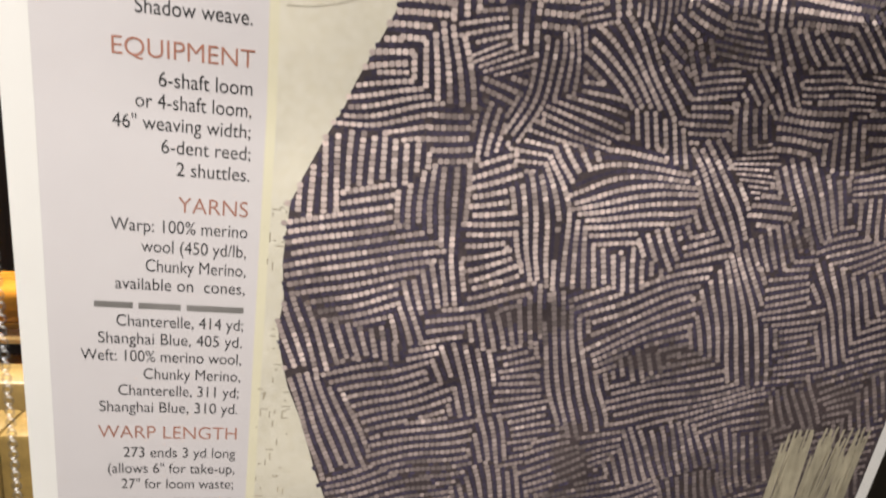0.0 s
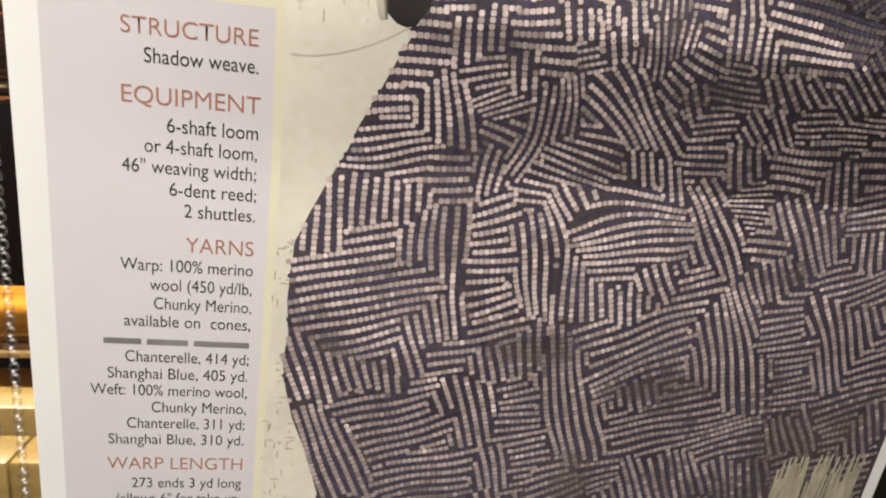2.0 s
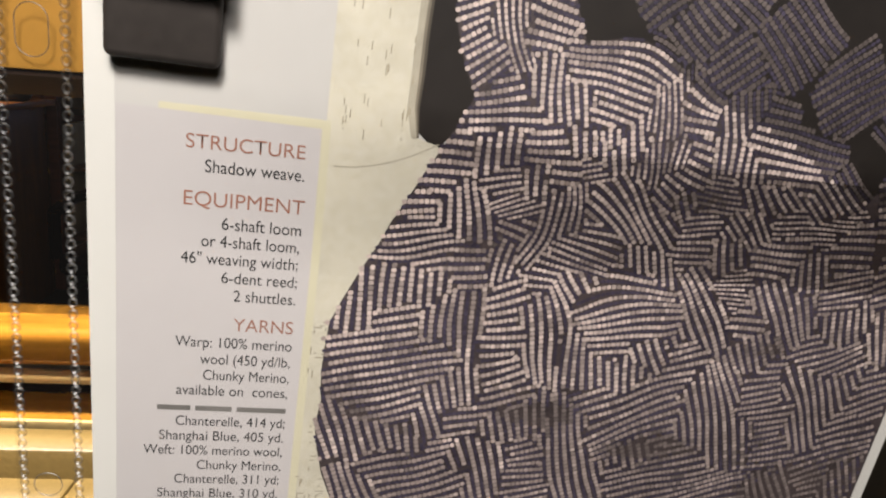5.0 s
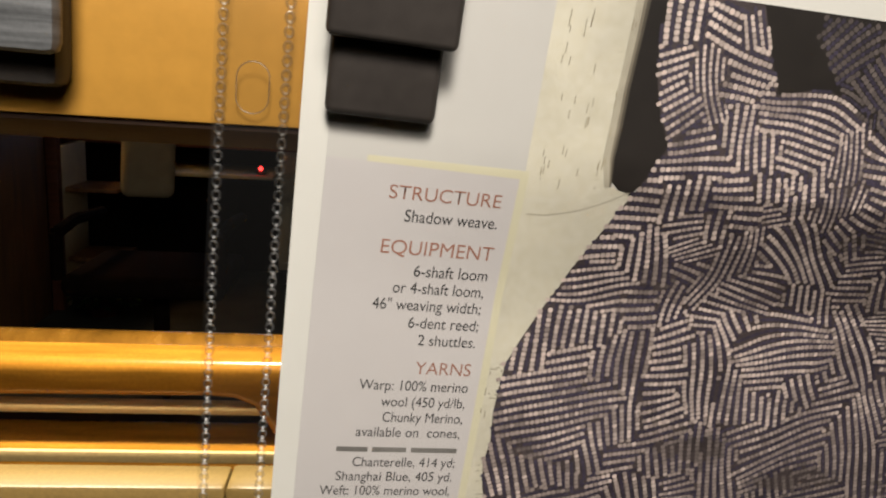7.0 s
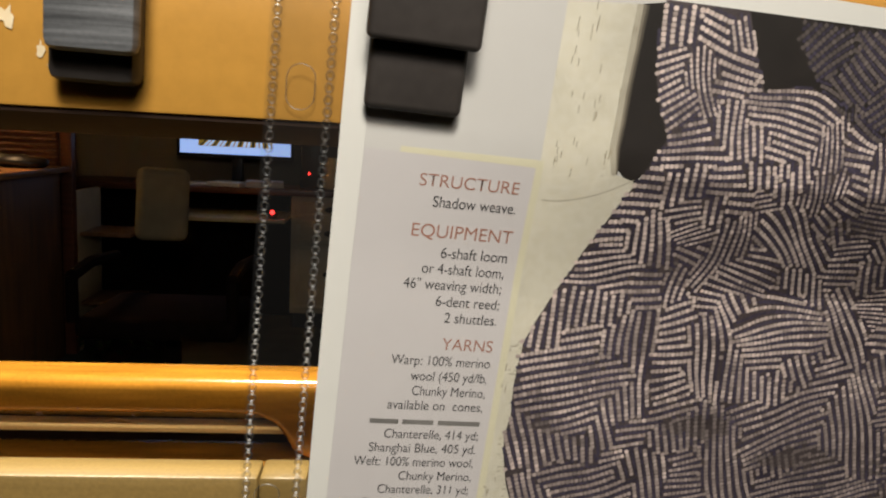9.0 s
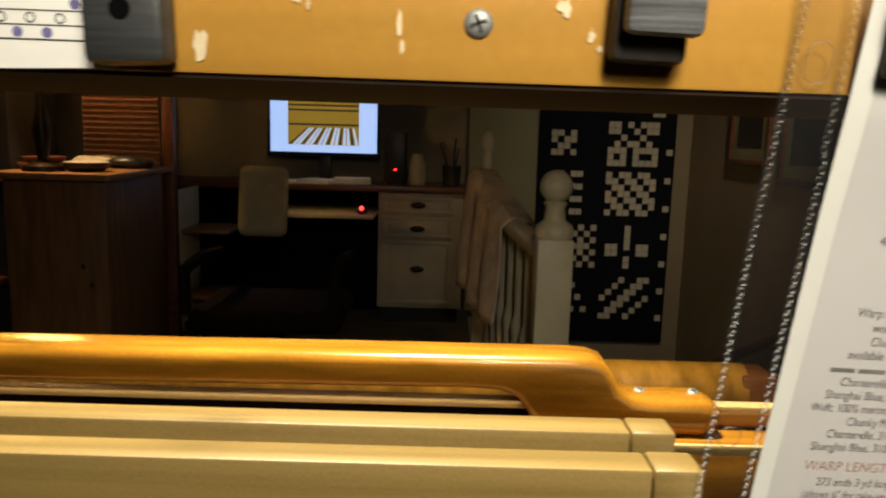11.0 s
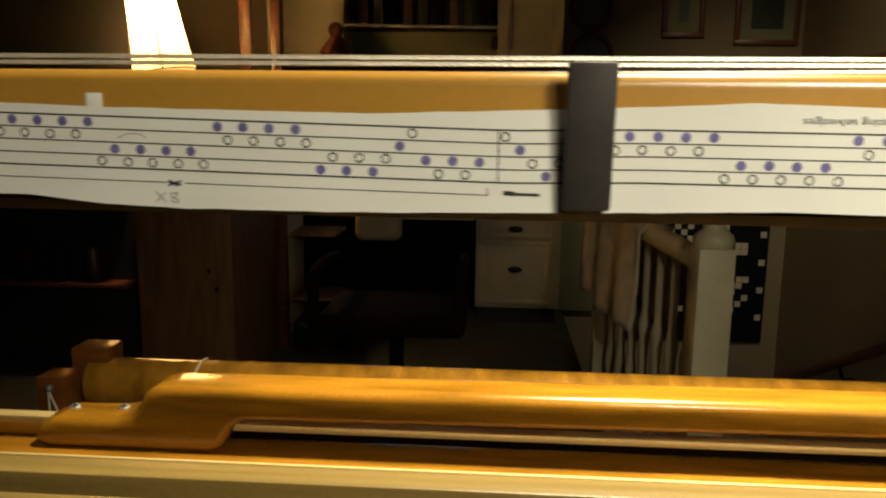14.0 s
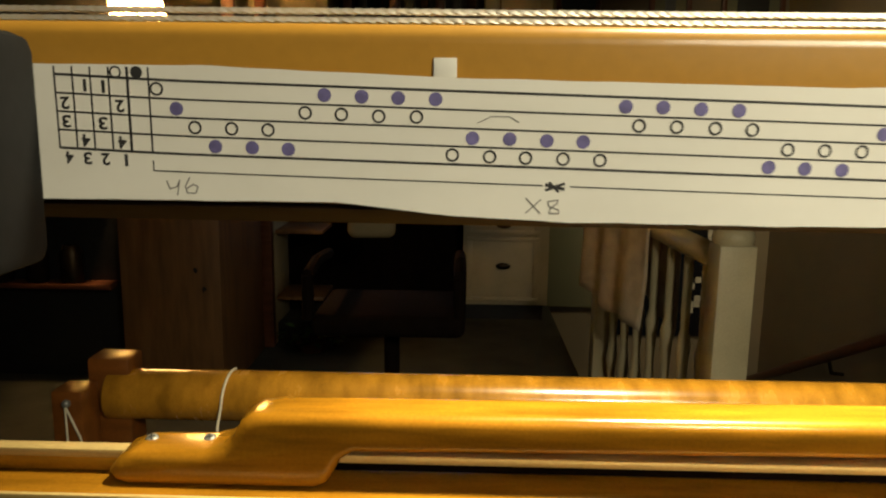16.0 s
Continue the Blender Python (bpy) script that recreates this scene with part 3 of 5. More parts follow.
letters("= floating selvedges", INK, chart, upside(-0.2795, 1.2865), 0, 0.0315, 0.0032)
spot = bmesh.new()
dot(spot, -0.2765, 1.2875, 0.0014, False)
part("printed_spot", spot, INK, chart)
for x, full in ((-0.5925, False), (-0.5880, True)):
    bm = bmesh.new()
    dot(bm, x, 1.2884, 0.0013, not full)
    part("filled_circle" if full else "open_circle", bm, INK, chart)
CELL = ((0, 1, "2"), (0, 2, "3"), (1, 0, "1"), (1, 3, "4"), (2, 0, "1"), (2, 2, "3"), (3, 1, "2"), (3, 3, "4"))
for c, r, ch in CELL:
    x = -0.6036 + 0.0039 * c
    letters(ch, INK, chart, upside(x + 0.0009, staff(x, r + 0.22)), 0, 0.0007 if ch == "1" else 0.0019, 0.0036, "printed_numeral", 0.0001)
for c, ch in enumerate("4321"):
    x = -0.6036 + 0.0039 * c
    letters(ch, INK, chart, upside(x + 0.0009, staff(x, 4.2)), 0, 0.0007 if ch == "1" else 0.0018, 0.0036, "printed_numeral", 0.0001)
part("pencil_note", stroke(stroke(bmesh.new(), [(-0.5828, 1.2652), (-0.5822, 1.2635), (-0.5806, 1.2640), (-0.5800, 1.2655), (-0.5806, 1.2622)], 0.00028, 0.0001), [(-0.5778, 1.2660), (-0.5788, 1.2640), (-0.5784, 1.2626), (-0.5766, 1.2626), (-0.5760, 1.2640), (-0.5770, 1.2646), (-0.5785, 1.2636)], 0.00028, 0.0001), PENCIL, chart, "pencilled number")
part("pencil_note", stroke(stroke(stroke(bmesh.new(), [(-0.5040, 1.2625), (-0.5008, 1.2592)], 0.00028, 0.0001), [(-0.5008, 1.2622), (-0.5040, 1.2592)], 0.00028, 0.0001), [(-0.4970, 1.2622), (-0.4992, 1.2618), (-0.4990, 1.2608), (-0.4968, 1.2600), (-0.4968, 1.2592), (-0.4988, 1.2592), (-0.4986, 1.2604), (-0.4972, 1.2614), (-0.4970, 1.2622)], 0.00028, 0.0001), PENCIL, chart, "pencilled number")
part("struck_out_mark", stroke(stroke(stroke(bmesh.new(), [(-0.4998, 1.2655), (-0.4958, 1.2646)], 0.0007), [(-0.4998, 1.2643), (-0.4958, 1.2658)], 0.0006), [(-0.4990, 1.2660), (-0.4970, 1.2640)], 0.0005), INK, chart)
part("pencil_note", stroke(stroke(stroke(bmesh.new(), [(-0.2470, 1.2845), (-0.2475, 1.2872)], 0.0003), [(-0.2455, 1.2845), (-0.2452, 1.2880)], 0.0003), [(-0.2440, 1.2845), (-0.2432, 1.2875)], 0.0003), PENCIL, chart)
part("small_print", stroke(stroke(bmesh.new(), [(-0.3965, 1.2636), (-0.3935, 1.2634)], 0.0014), [(-0.3930, 1.2633), (-0.3860, 1.2631)], 0.0009), INK, chart, "print too small to read")
part("faint_smudge", stroke(bmesh.new(), [(-0.5150, 1.2785), (-0.5120, 1.2800), (-0.5080, 1.2800), (-0.5060, 1.2788)], 0.0002, 0.0001), PENCIL, chart)
solid("paper_tab", boxed(-0.5245, -0.5195, 0.1590, 0.1597, 1.2880, 1.2922, 0.0002), CHART, "small white tape tab above the chart", "tape")
# floats clear of the loom; placed to fit the camera's view
solid("white_card", boxed(-0.2220, -0.2010, 0.275, 0.276, 1.2620, 1.3180, 0.0003), CHART, "white card behind the castle beam, placed to fit the camera's view", "card")

# ---- the page in its clear pocket ----
E1 = Vector((0.99233507, 0.1066457, -0.06243243))
E2 = Vector((0.07592601, -0.12755598, 0.98892099))
EN = Vector((0.09750055, -0.98608122, -0.13467545))
PO = Vector((-0.024, 0.15996291, 1.285))


def on_page(u, v, h=0.0):
    """Page millimetres, u to the right and v up from the pocket's edge, to the world."""
    p = PO + E1 * (u / 1000) + E2 * (v / 1000)
    # the upper part is drawn along the sight line, clear of the beam, to fit the camera's view
    lo = math.floor(v / 8) * 8
    sa, sb = (min(1.0, max(0.0, (q + 64) / 32)) for q in (lo, lo + 8))
    s = sa + (sb - sa) * (v - lo) / 8
    bow = s * (0.5 + 0.065 * max(u, 0) + 0.00027 * max(u, 0) ** 2) / 1000
    if u < -1:
        # the pocket's free margin curls back, along the sight line to fit the camera's view
        p = p + (p - Vector((-0.01, -0.019, 1.266))).normalized() * (0.0012 + 0.00017 * -u)
    return p + (Vector((0.024, 0.000, 1.253)) - p).normalized() * bow + EN * (h / 1000)


def sheet(bm, pts, h, thick=0.0):
    """A flat cut piece of print, lying in the page's bowed surface."""
    us, vs = [p[0] for p in pts], [p[1] for p in pts]
    if max(us) - min(us) > 12 or max(vs) - min(vs) > 12:
        flat = bmesh.new()
        flat.faces.new([flat.verts.new((u, v, 0)) for u, v in pts])
        for lo, hi, no in ((min(us), max(us), (1, 0, 0)), (min(vs), max(vs), (0, 1, 0))):
            c = math.floor(lo / 8) * 8 + 8
            while c < hi:
                bmesh.ops.bisect_plane(flat, geom=list(flat.verts) + list(flat.edges) + list(flat.faces), plane_co=(c, c, 0), plane_no=no, dist=1e-4)
                c += 8
        flat.verts.index_update()
        top = [bm.verts.new(on_page(v.co.x, v.co.y, h)) for v in flat.verts]
        for f in flat.faces:
            bm.faces.new([top[v.index] for v in f.verts])
        if thick:
            low = [bm.verts.new(on_page(v.co.x, v.co.y, h - thick)) for v in flat.verts]
            for f in flat.faces:
                bm.faces.new([low[v.index] for v in reversed(f.verts)])
        flat.free()
        return bm
    top = [bm.verts.new(on_page(u, v, h)) for u, v in pts]
    bm.faces.new(top)
    if thick:
        low = [bm.verts.new(on_page(u, v, h - thick)) for u, v in pts]
        bm.faces.new(low[::-1])
        for k in range(len(pts)):
            j = (k + 1) % len(pts)
            bm.faces.new((top[k], low[k], low[j], top[j]))
    return bm


def rect(u0, u1, v0, v1):
    return [(u0, v0), (u1, v0), (u1, v1), (u0, v1)]


PT, PB, PR = 12.0, -236.0, 236.0
page = thing("magazine_page", "printed weaving magazine page with a photo of a striped throw", "page")
part("paper", sheet(bmesh.new(), [(2.0, 20), (PR + 4, 22), (PR + 4, PB - 8), (4.0, PB - 8)], 0, 0.15), PAPER, page)
photo = part("photo", sheet(bmesh.new(), [(8.6, 12.3), (PR, 18), (PR, PB), (9.2, PB)], 0.06), GREYPH, page, "printed photo of a white chair and throw")
part("text_panel", sheet(bmesh.new(), [(8.9, -33), (54.6, -33.6), (54.0, PB), (9.2, PB)], 0.12), COLUMN, page, "lilac-grey text panel")
part("panel_glow", sheet(bmesh.new(), [(50.5, -31.5), (56.6, -31.5), (56.2, PB), (53.2, PB), (54.0, -34)], 0.10), YELLOWED, page)
part("panel_glow", sheet(bmesh.new(), [(18, -31.6), (54.6, -31.4), (54.6, -34.0), (18, -33.4)], 0.10), YELLOWED, page)

SIL = [(81.6, 14.1), (81.7, 2.8), (83.5, -6.7), (86.5, -15.0), (90.1, -21.3), (87.5, -27.5), (83.9, -34.6), (80.1, -41.7), (76.0, -50.0), (73.0, -55.6), (70.8, -61.2), (67.0, -68.6), (63.2, -77.2), (60.6, -84.0), (59.8, -98.4), (60.6, -107.4), (59.7, -115.2), (60.9, -123.1), (62.9, -131.3), (66.9, -141.5), (71.1, -155.8), (78, -175), (90, -206), (PR, -206), (PR, 18)]
CUSH = [(55.5, PT - 2), (75, PT), (75.2, 2), (75.0, -8), (75.2, -18), (75.4, -26), (77.0, -33), (84, -34.8), (84, -50), (70, -80), (70, -140), (84, -200), (84, PB), (55.5, PB)]
# three bands put the cushion's soft shading into the print's colour
EDGETONES = ((0.6, material("cushion_edge_print", (0.50, 0.46, 0.37), 0.42, dark=0.85, grain=(45, 45, 45), bump=0.03)), (1.3, material("cushion_shading_print", (0.25, 0.22, 0.17), 0.42, dark=0.8, bump=0.03)), (2.0, material("cushion_deep_shading_print", (0.10, 0.085, 0.065), 0.42, dark=0.8, bump=0.03)))
for wide, mat in EDGETONES:
    part("cushion_edge_shading", sheet(bmesh.new(), [(74, PT), (75 + wide * 1.2, PT), (75.2 + wide, 2), (75.0 + wide, -8), (75.2 + wide, -18), (75.4 + wide * 0.8, -26), (77.0 + wide * 0.4, -33), (76, -33.5), (74, -26)], 0.109 - wide * 0.004), mat, photo)
part("cushion_print", sheet(bmesh.new(), CUSH, 0.09), CREAM, photo, "cream quilted cushion in the photo")
bm = bmesh.new()
for k in range(46):
    u = random.choice((60, 68, 74, 64)) + random.uniform(-1, 1)
    v = random.uniform(-36, 9)
    sheet(bm, rect(u, u + 0.25, v, v + random.uniform(1.2, 2.6)), 0.12)
for k in range(64):
    u, v = random.uniform(55.5, 64), random.uniform(-165, -82)
    if v < -122 or u < 60:
        w = random.uniform(0.6, 2.4)
        sheet(bm, rect(u, u + w, v, v + 0.3) if k % 2 else rect(u, u + 0.3, v, v + w), 0.12)
tagged(part("cushion_stitches", bm, CREAMLINE, photo), kind="stuff")
bm = bmesh.new()
for k in range(30):
    u = 58 + k * 0.83
    v = -42.4 + 0.0105 * k * k * (0.9 if k > 6 else 0.4)
    sheet(bm, [(u, v), (u + 0.9, v + 0.2), (u + 0.9, v + 0.45 + random.uniform(0, .2)), (u, v + 0.3)], 0.12)
part("cushion_seam", bm, EDGETONES[0][1], photo, "soft seam fold of the cushion")
# near-black patches put the shade in gaps and folds into the print
part("dark_gap", sheet(bmesh.new(), [(75, PT), (74.5, -6), (74.6, -20), (75.5, -30), (82.4, -36), (93, -21), (90, -10), (86, 2), (85, 14.1)], 0.085), NIGHTPH, photo, "near-black gap in the photo")
part("cloth_ground", sheet(bmesh.new(), SIL, 0.13), CLOTHDARK, photo, "dark indigo ground of the throw")
HOLE = [(105.5, 14.7), (109.1, 6.6), (112.5, -0.2), (115.1, -5.4), (119.5, -4.2), (125.1, -2.9), (129.4, -2.8), (133.2, -3.8), (129.2, 0.5), (124.8, 5.8), (121.1, 9.6), (122.0, 15.1)]
BACK = [(122, 15.1), (121.1, 9.6), (125, 5.8), (129, 0.5), (133, -3.5), (141, -9), (150, -13.5), (168, -19.5), (180, -24), (192, -31), (204, -36), (PR, -38), (PR, 18)]
part("dark_gap", sheet(bmesh.new(), HOLE, 0.145), NIGHTPH, photo)
part("dark_gap", sheet(bmesh.new(), BACK, 0.140), NIGHTPH, photo, "near-black sheet for the shade on the throw's far fold")
part("dark_gap", sheet(bmesh.new(), [(168.4, -17), (176.3, -23.4), (188, -26.8), (191.8, -33.9), (202, -35), (202, -27.5), (192.6, -24.5), (182, -21.5), (174, -16)], 0.145), NIGHTPH, photo)


def inside(u, v, poly):
    hit = False
    for (xa, ya), (xb, yb) in zip(poly, poly[1:] + poly[:1]):
        if (ya > v) != (yb > v) and u < (xb - xa) * (v - ya) / (yb - ya) + xa:
            hit = not hit
    return hit


# blocks of the woven throw as they lie in its folds: seeds (u, v, direction of the stripes); a leading number is the stripes' spacing
SHOULDER = (((87, -34, 6), (83, -42, 11)), ((79, -49, 13),), ((98, -34, 94),), ((110, -32, 4), (116, -38, 4)), ((90, -50, 100), (96, -55, 98)), (2.5, (74, -60, 5), (80, -57, 5), (87, -61, 17)), (2.2, (102, -42, 6)), (1.7, (104, -48, 13)), ((109, -41, 95),), (2.6, (104, -53, 164)), ((93, -64, 8), (95, -68, 3)))
EDGE = (((76, -72, 95), (65, -80, 90), (85, -72, 95)), ((69, -91, 14), (80, -99, 14), (73, -107, 15), (80, -83, 15), (90, -93, 9), (81, -109, 24)), ((89, -80, 84), (96, -87, 100), (96, -102, 111), (90, -114, 112), (97, -77, 96)), ((64, -115, 106), (76, -118, 111), (84, -119, 111)), ((80, -127, 16), (92, -130, 20), (98, -121, 11), (89, -138, 22), (102, -135, 20)), ((69, -138, 109), (77, -147, 113), (67, -149, 108)), ((94, -147, 13), (105, -152, 10), (106, -144, 13)))
CENTRE = ((2.4, (118, -48, 77), (120, -43, 104), (110, -60, 68)), (2.3, (123, -59, 172), (116, -64, 177), (114, -67, 179), (128, -57, 168)), ((106, -76, 13), (106, -87, 9), (111, -97, 17), (107, -71, 19)), ((119, -78, 105), (120, -90, 104), (123, -69, 126), (116, -76, 102)), ((137, -94, 102), (146, -95, 101), (129, -90, 103)), (2.9, (131, -74, 22), (140, -75, 7), (148, -69, 166), (150, -79, 4), (155, -80, 31), (138, -84, 7), (142, -65, 177)), ((111, -105, 17), (99, -115, 11)), (2.6, (104, -64, 83)))
LOWER = (((110, -126, 112), (106, -135, 107), (117, -147, 101), (100, -122, 109)), (2.7, (121, -121, 19), (123, -131, 7), (126, -146, 10)), ((113, -112, 108), (120, -111, 96)), ((128, -119, 103), (135, -127, 113), (142, -138, 120), (130, -112, 99)), (3.1, (139, -105, 24), (153, -103, 25), (160, -111, 23), (146, -115, 28), (163, -91, 14), (163, -87, 12)), ((154, -121, 112),), (2.9, (155, -132, 16), (169, -125, 14), (178, -135, 16), (148, -146, 18), (190, -137, 20)), ((158, -150, 119), (173, -147, 111), (189, -146, 112), (198, -151, 115)), ((140, -154, 22), (134, -150, 18)))
CREST = (((123, -30, 99), (129, -33, 105), (133, -29, 106)), (1.9, (126, -37, 13)), (2.8, (132, -46, 136), (135, -39, 130), (138, -43, 115), (127, -41, 150), (144, -50, 128)), (2.1, (140, -30, 102), (145, -29, 86), (138, -35, 89)), (2.8, (152, -27, 176), (151, -35, 165), (146, -38, 149), (143, -40, 137)), (2.8, (159, -27, 104), (164, -30, 92), (169, -34, 92)), ((175, -29, 177), (169, -24, 170), (184, -32, 177)), ((174, -39, 128), (169, -37, 109)), (1.9, (165, -41, 179), (159, -40, 173)))
FLANK = ((2.6, (192, -38, 142), (183, -39, 131)), (1.9, (184, -44, 3), (196, -47, 3)), (2.6, (167, -47, 134)), (2.0, (158, -47, 5)), ((151, -42, 110),), (2.4, (156, -55, 2)), ((168, -56, 101),), (2.6, (174, -48, 129)), ((187, -53, 3), (178, -57, 178), (201, -52, 5)), (2.7, (143, -61, 116), (150, -65, 108)), ((157, -65, 128), (164, -72, 134), (160, -81, 123), (168, -79, 113), (152, -87, 124)), (1.7, (171, -66, 0)), ((179, -75, 3),), ((193, -74, 112), (183, -68, 126)), ((193, -58, 104),))
HEM = ((2.4, (205, -65, 12)), ((209, -75, 115),), (2.6, (205, -85, 20), (213, -87, 25)), ((177, -96, 121), (171, -97, 117), (173, -110, 110), (187, -117, 107)), (2.8, (184, -85, 122)), (2.7, (191, -96, 6), (196, -106, 13), (198, -118, 14)), ((201, -95, 123), (209, -109, 112), (210, -98, 117), (215, -94, 124)), ((205, -133, 117),), ((222, -114, 20), (218, -128, 20)), ((227, -131, 113),), ((235, -144, 17), (207, -147, 15)))
NECK = (((85, 7, 99),), (2.4, (86, -1, 17), (89, -10, 33), (93, -14, 45)), (1.9, (95, -2, 101), (99, -10, 113)), ((99, 8, 162), (104, -1, 170), (102, -6, 176)), (2.2, (104, 9, 110)), (2.6, (120, -7, 9), (136, -9, 150), (128, -15, 175), (126, -21, 175), (117, -12, 179)), (2.0, (142, -13, 105), (142, -23, 88)), (2.8, (97, -20, 15), (94, -26, 8), (103, -25, 6)), (2.7, (108, -16, 95), (115, -19, 104), (125, -27, 109)))
BACKREST = (((147, -14, 146), (150, -21, 177)), (2.6, (159, -19, 107)), ((131, 9, 43),), ((149, 10, 152), (141, 0, 147)), ((154, -6, 43),))
# lower and outer hem, past the folds
SKIRT = (((84, -164, 18), (100, -168, 14)), ((118, -162, 104), (124, -175, 108)), ((146, -166, 16), (160, -170, 20)), ((180, -164, 110), (188, -175, 114)), ((206, -166, 18),), ((226, -160, 112),), ((225, -60, 14),), ((228, -78, 108),), ((228, -96, 20),), ((170, 2, 140),), ((190, -8, 40),), ((214, -14, 140),), ((220, -36, 8),), ((90, -186, 105), (110, -190, 108)), ((150, -190, 106), (180, -194, 112)), ((215, -190, 16),))
# furrows between the folds, where shade is put into the tone: from (u, v) to (u, v), and their reach
FURROWS = ((98, -58, 120, -51, 5), (84, -90, 96, -77, 4), (146, -42, 160, -40, 4), (156, -58, 168, -58, 4), (170, -86, 192, -84, 4), (112, -108, 130, -108, 5), (146, -120, 172, -118, 4), (200, -138, 216, -134, 8), (70, -110, 84, -115, 3), (138, -142, 142, -156, 3), (92, -20, 100, -8, 4), (112, -9, 122, -7, 3), (90, -37, 106, -36, 4), (142, -30, 146, -20, 3), (124, -63, 136, -58, 4), (98, -84, 97, -70, 3))


def furrow(u, v):
    """How deep in a furrow a place of the throw lies."""
    deep = 0.0
    for ua, va, ub, vb, r in FURROWS:
        f = max(0.0, min(1.0, ((u - ua) * (ub - ua) + (v - va) * (vb - va)) / ((ub - ua) ** 2 + (vb - va) ** 2)))
        deep += math.exp(-((u - ua - f * (ub - ua)) ** 2 + (v - va - f * (vb - va)) ** 2) / (r * r))
    return min(1.0, deep)


BLOCKS = []
for lay in (SHOULDER, EDGE, CENTRE, LOWER, CREST, FLANK, HEM, NECK, BACKREST, SKIRT):
    for block in lay:
        spaced = isinstance(block[0], float)
        BLOCKS.append((0.84 * block[0] if spaced else 2.55, block[1:] if spaced else block))
SEEDS = np.array([(u, v) for _, block in BLOCKS for u, v, _ in block], dtype=float)
OWNER = [i for i, (_, block) in enumerate(BLOCKS) for _ in block]


def owner(u, v):
    """The block that a place of the throw belongs to."""
    u, v = u + 2.6 * noise.noise((u * 0.16, v * 0.16, 1.0)), v + 2.6 * noise.noise((u * 0.16, v * 0.16, 5.0))
    return OWNER[int(np.argmin((SEEDS[:, 0] - u) ** 2 + (SEEDS[:, 1] - v) ** 2))]


def heading(block, u, v):
    """Direction of a block's stripes at (u, v), bending from seed to seed."""
    c = s = 0.0
    for su, sv, a in block:
        w = 1.0 / ((u - su) ** 2 + (v - sv) ** 2 + 6.0)
        c, s = c + w * math.cos(2 * radians(a)), s + w * math.sin(2 * radians(a))
    return 0.5 * math.atan2(s, c) + 0.26 * noise.noise((u * 0.075, v * 0.075, 7.0))


def trace(block, u, v, step, count, across):
    """Points of a line along (or across) a block's stripes, from (u, v) onwards."""
    pts, last = [], None
    for _ in range(count):
        a = heading(block, u, v) + (math.pi / 2 if across else 0.0)
        if last is None:
            a += math.pi if step < 0 else 0.0
        elif math.cos(a - last) < 0:
            a += math.pi
        last = a
        u, v = u + abs(step) * math.cos(a), v + abs(step) * math.sin(a)
        pts.append((u, v, a))
    return pts


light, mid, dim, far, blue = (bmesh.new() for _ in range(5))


def stitch(bm, u, v, a, long, wide, h):
    """One bead of yarn, plump in the middle."""
    if u > PR - 1 or v > PT + 0.024 * u - 0.7 or v < -205 or not inside(u + 1.6 * noise.noise((u * 0.4, v * 0.4, 2.0)), v, SIL) or inside(u, v, HOLE):
        return
    # darker in furrows and towards the lower right: shade put into the tone
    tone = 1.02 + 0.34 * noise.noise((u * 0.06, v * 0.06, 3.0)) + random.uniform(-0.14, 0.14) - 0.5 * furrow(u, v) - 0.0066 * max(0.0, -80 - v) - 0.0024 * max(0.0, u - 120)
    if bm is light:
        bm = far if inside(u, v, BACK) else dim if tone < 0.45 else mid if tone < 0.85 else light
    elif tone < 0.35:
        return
    c, s = math.cos(a), math.sin(a)
    k = wide * random.uniform(0.9, 1.06) / 2
    ring = ((-0.5, -0.55), (-0.28, -0.95), (0.22, -1.0), (0.5, -0.6), (0.5, 0.55), (0.25, 1.0), (-0.25, 0.94), (-0.5, 0.6))
    bm.faces.new([bm.verts.new(on_page(u + c * p * long - s * q * k, v + s * p * long + c * q * k, h)) for p, q in ring])


STEP = 1.42
for i, (pitch, block) in enumerate(BLOCKS):
    cu, cv = sum(b[0] for b in block) / len(block), sum(b[1] for b in block) / len(block)
    reach = 11 + max(math.hypot(b[0] - cu, b[1] - cv) for b in block)
    n, m = int(reach / pitch * 2), int(reach / STEP)
    starts = [(cu, cv, 0)] + trace(block, cu, cv, pitch / 2, n, True)
    back = trace(block, cu, cv, -pitch / 2, n, True)
    for k, (u, v, _) in list(enumerate(starts)) + [(-1 - j, p) for j, p in enumerate(back)]:
        pale = k % 2 == 0
        shift, slip = random.uniform(-0.5, 0.5), random.uniform(-0.9, 0.9)
        for way in (1, -1):
            line = trace(block, u, v, way * STEP, m, False)
            for p, q, a in line + ([(u, v, heading(block, u, v))] if way == 1 else []):
                p, q = p + way * shift * math.cos(a), q + way * shift * math.sin(a)
                if owner(p + way * slip * math.cos(a), q + way * slip * math.sin(a)) == i:
                    stitch(light if pale else blue, p, q, a, STEP * random.uniform(0.84, 0.98), pitch * (0.54 if pale else 0.42), 0.22 if pale else 0.19)
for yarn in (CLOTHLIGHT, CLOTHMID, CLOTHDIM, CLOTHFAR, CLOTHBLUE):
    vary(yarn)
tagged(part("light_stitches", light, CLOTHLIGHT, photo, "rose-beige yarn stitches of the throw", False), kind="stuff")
tagged(part("half_shaded_stitches", mid, CLOTHMID, photo, "stitches of the light yarn, toned as half in shade", False), kind="stuff")
tagged(part("shaded_stitches", dim, CLOTHDIM, photo, "stitches of the light yarn, toned as in shade", False), kind="stuff")
tagged(part("deep_shaded_stitches", far, CLOTHFAR, photo, "stitches of the light yarn, toned as deep shade behind the fold", False), kind="stuff")
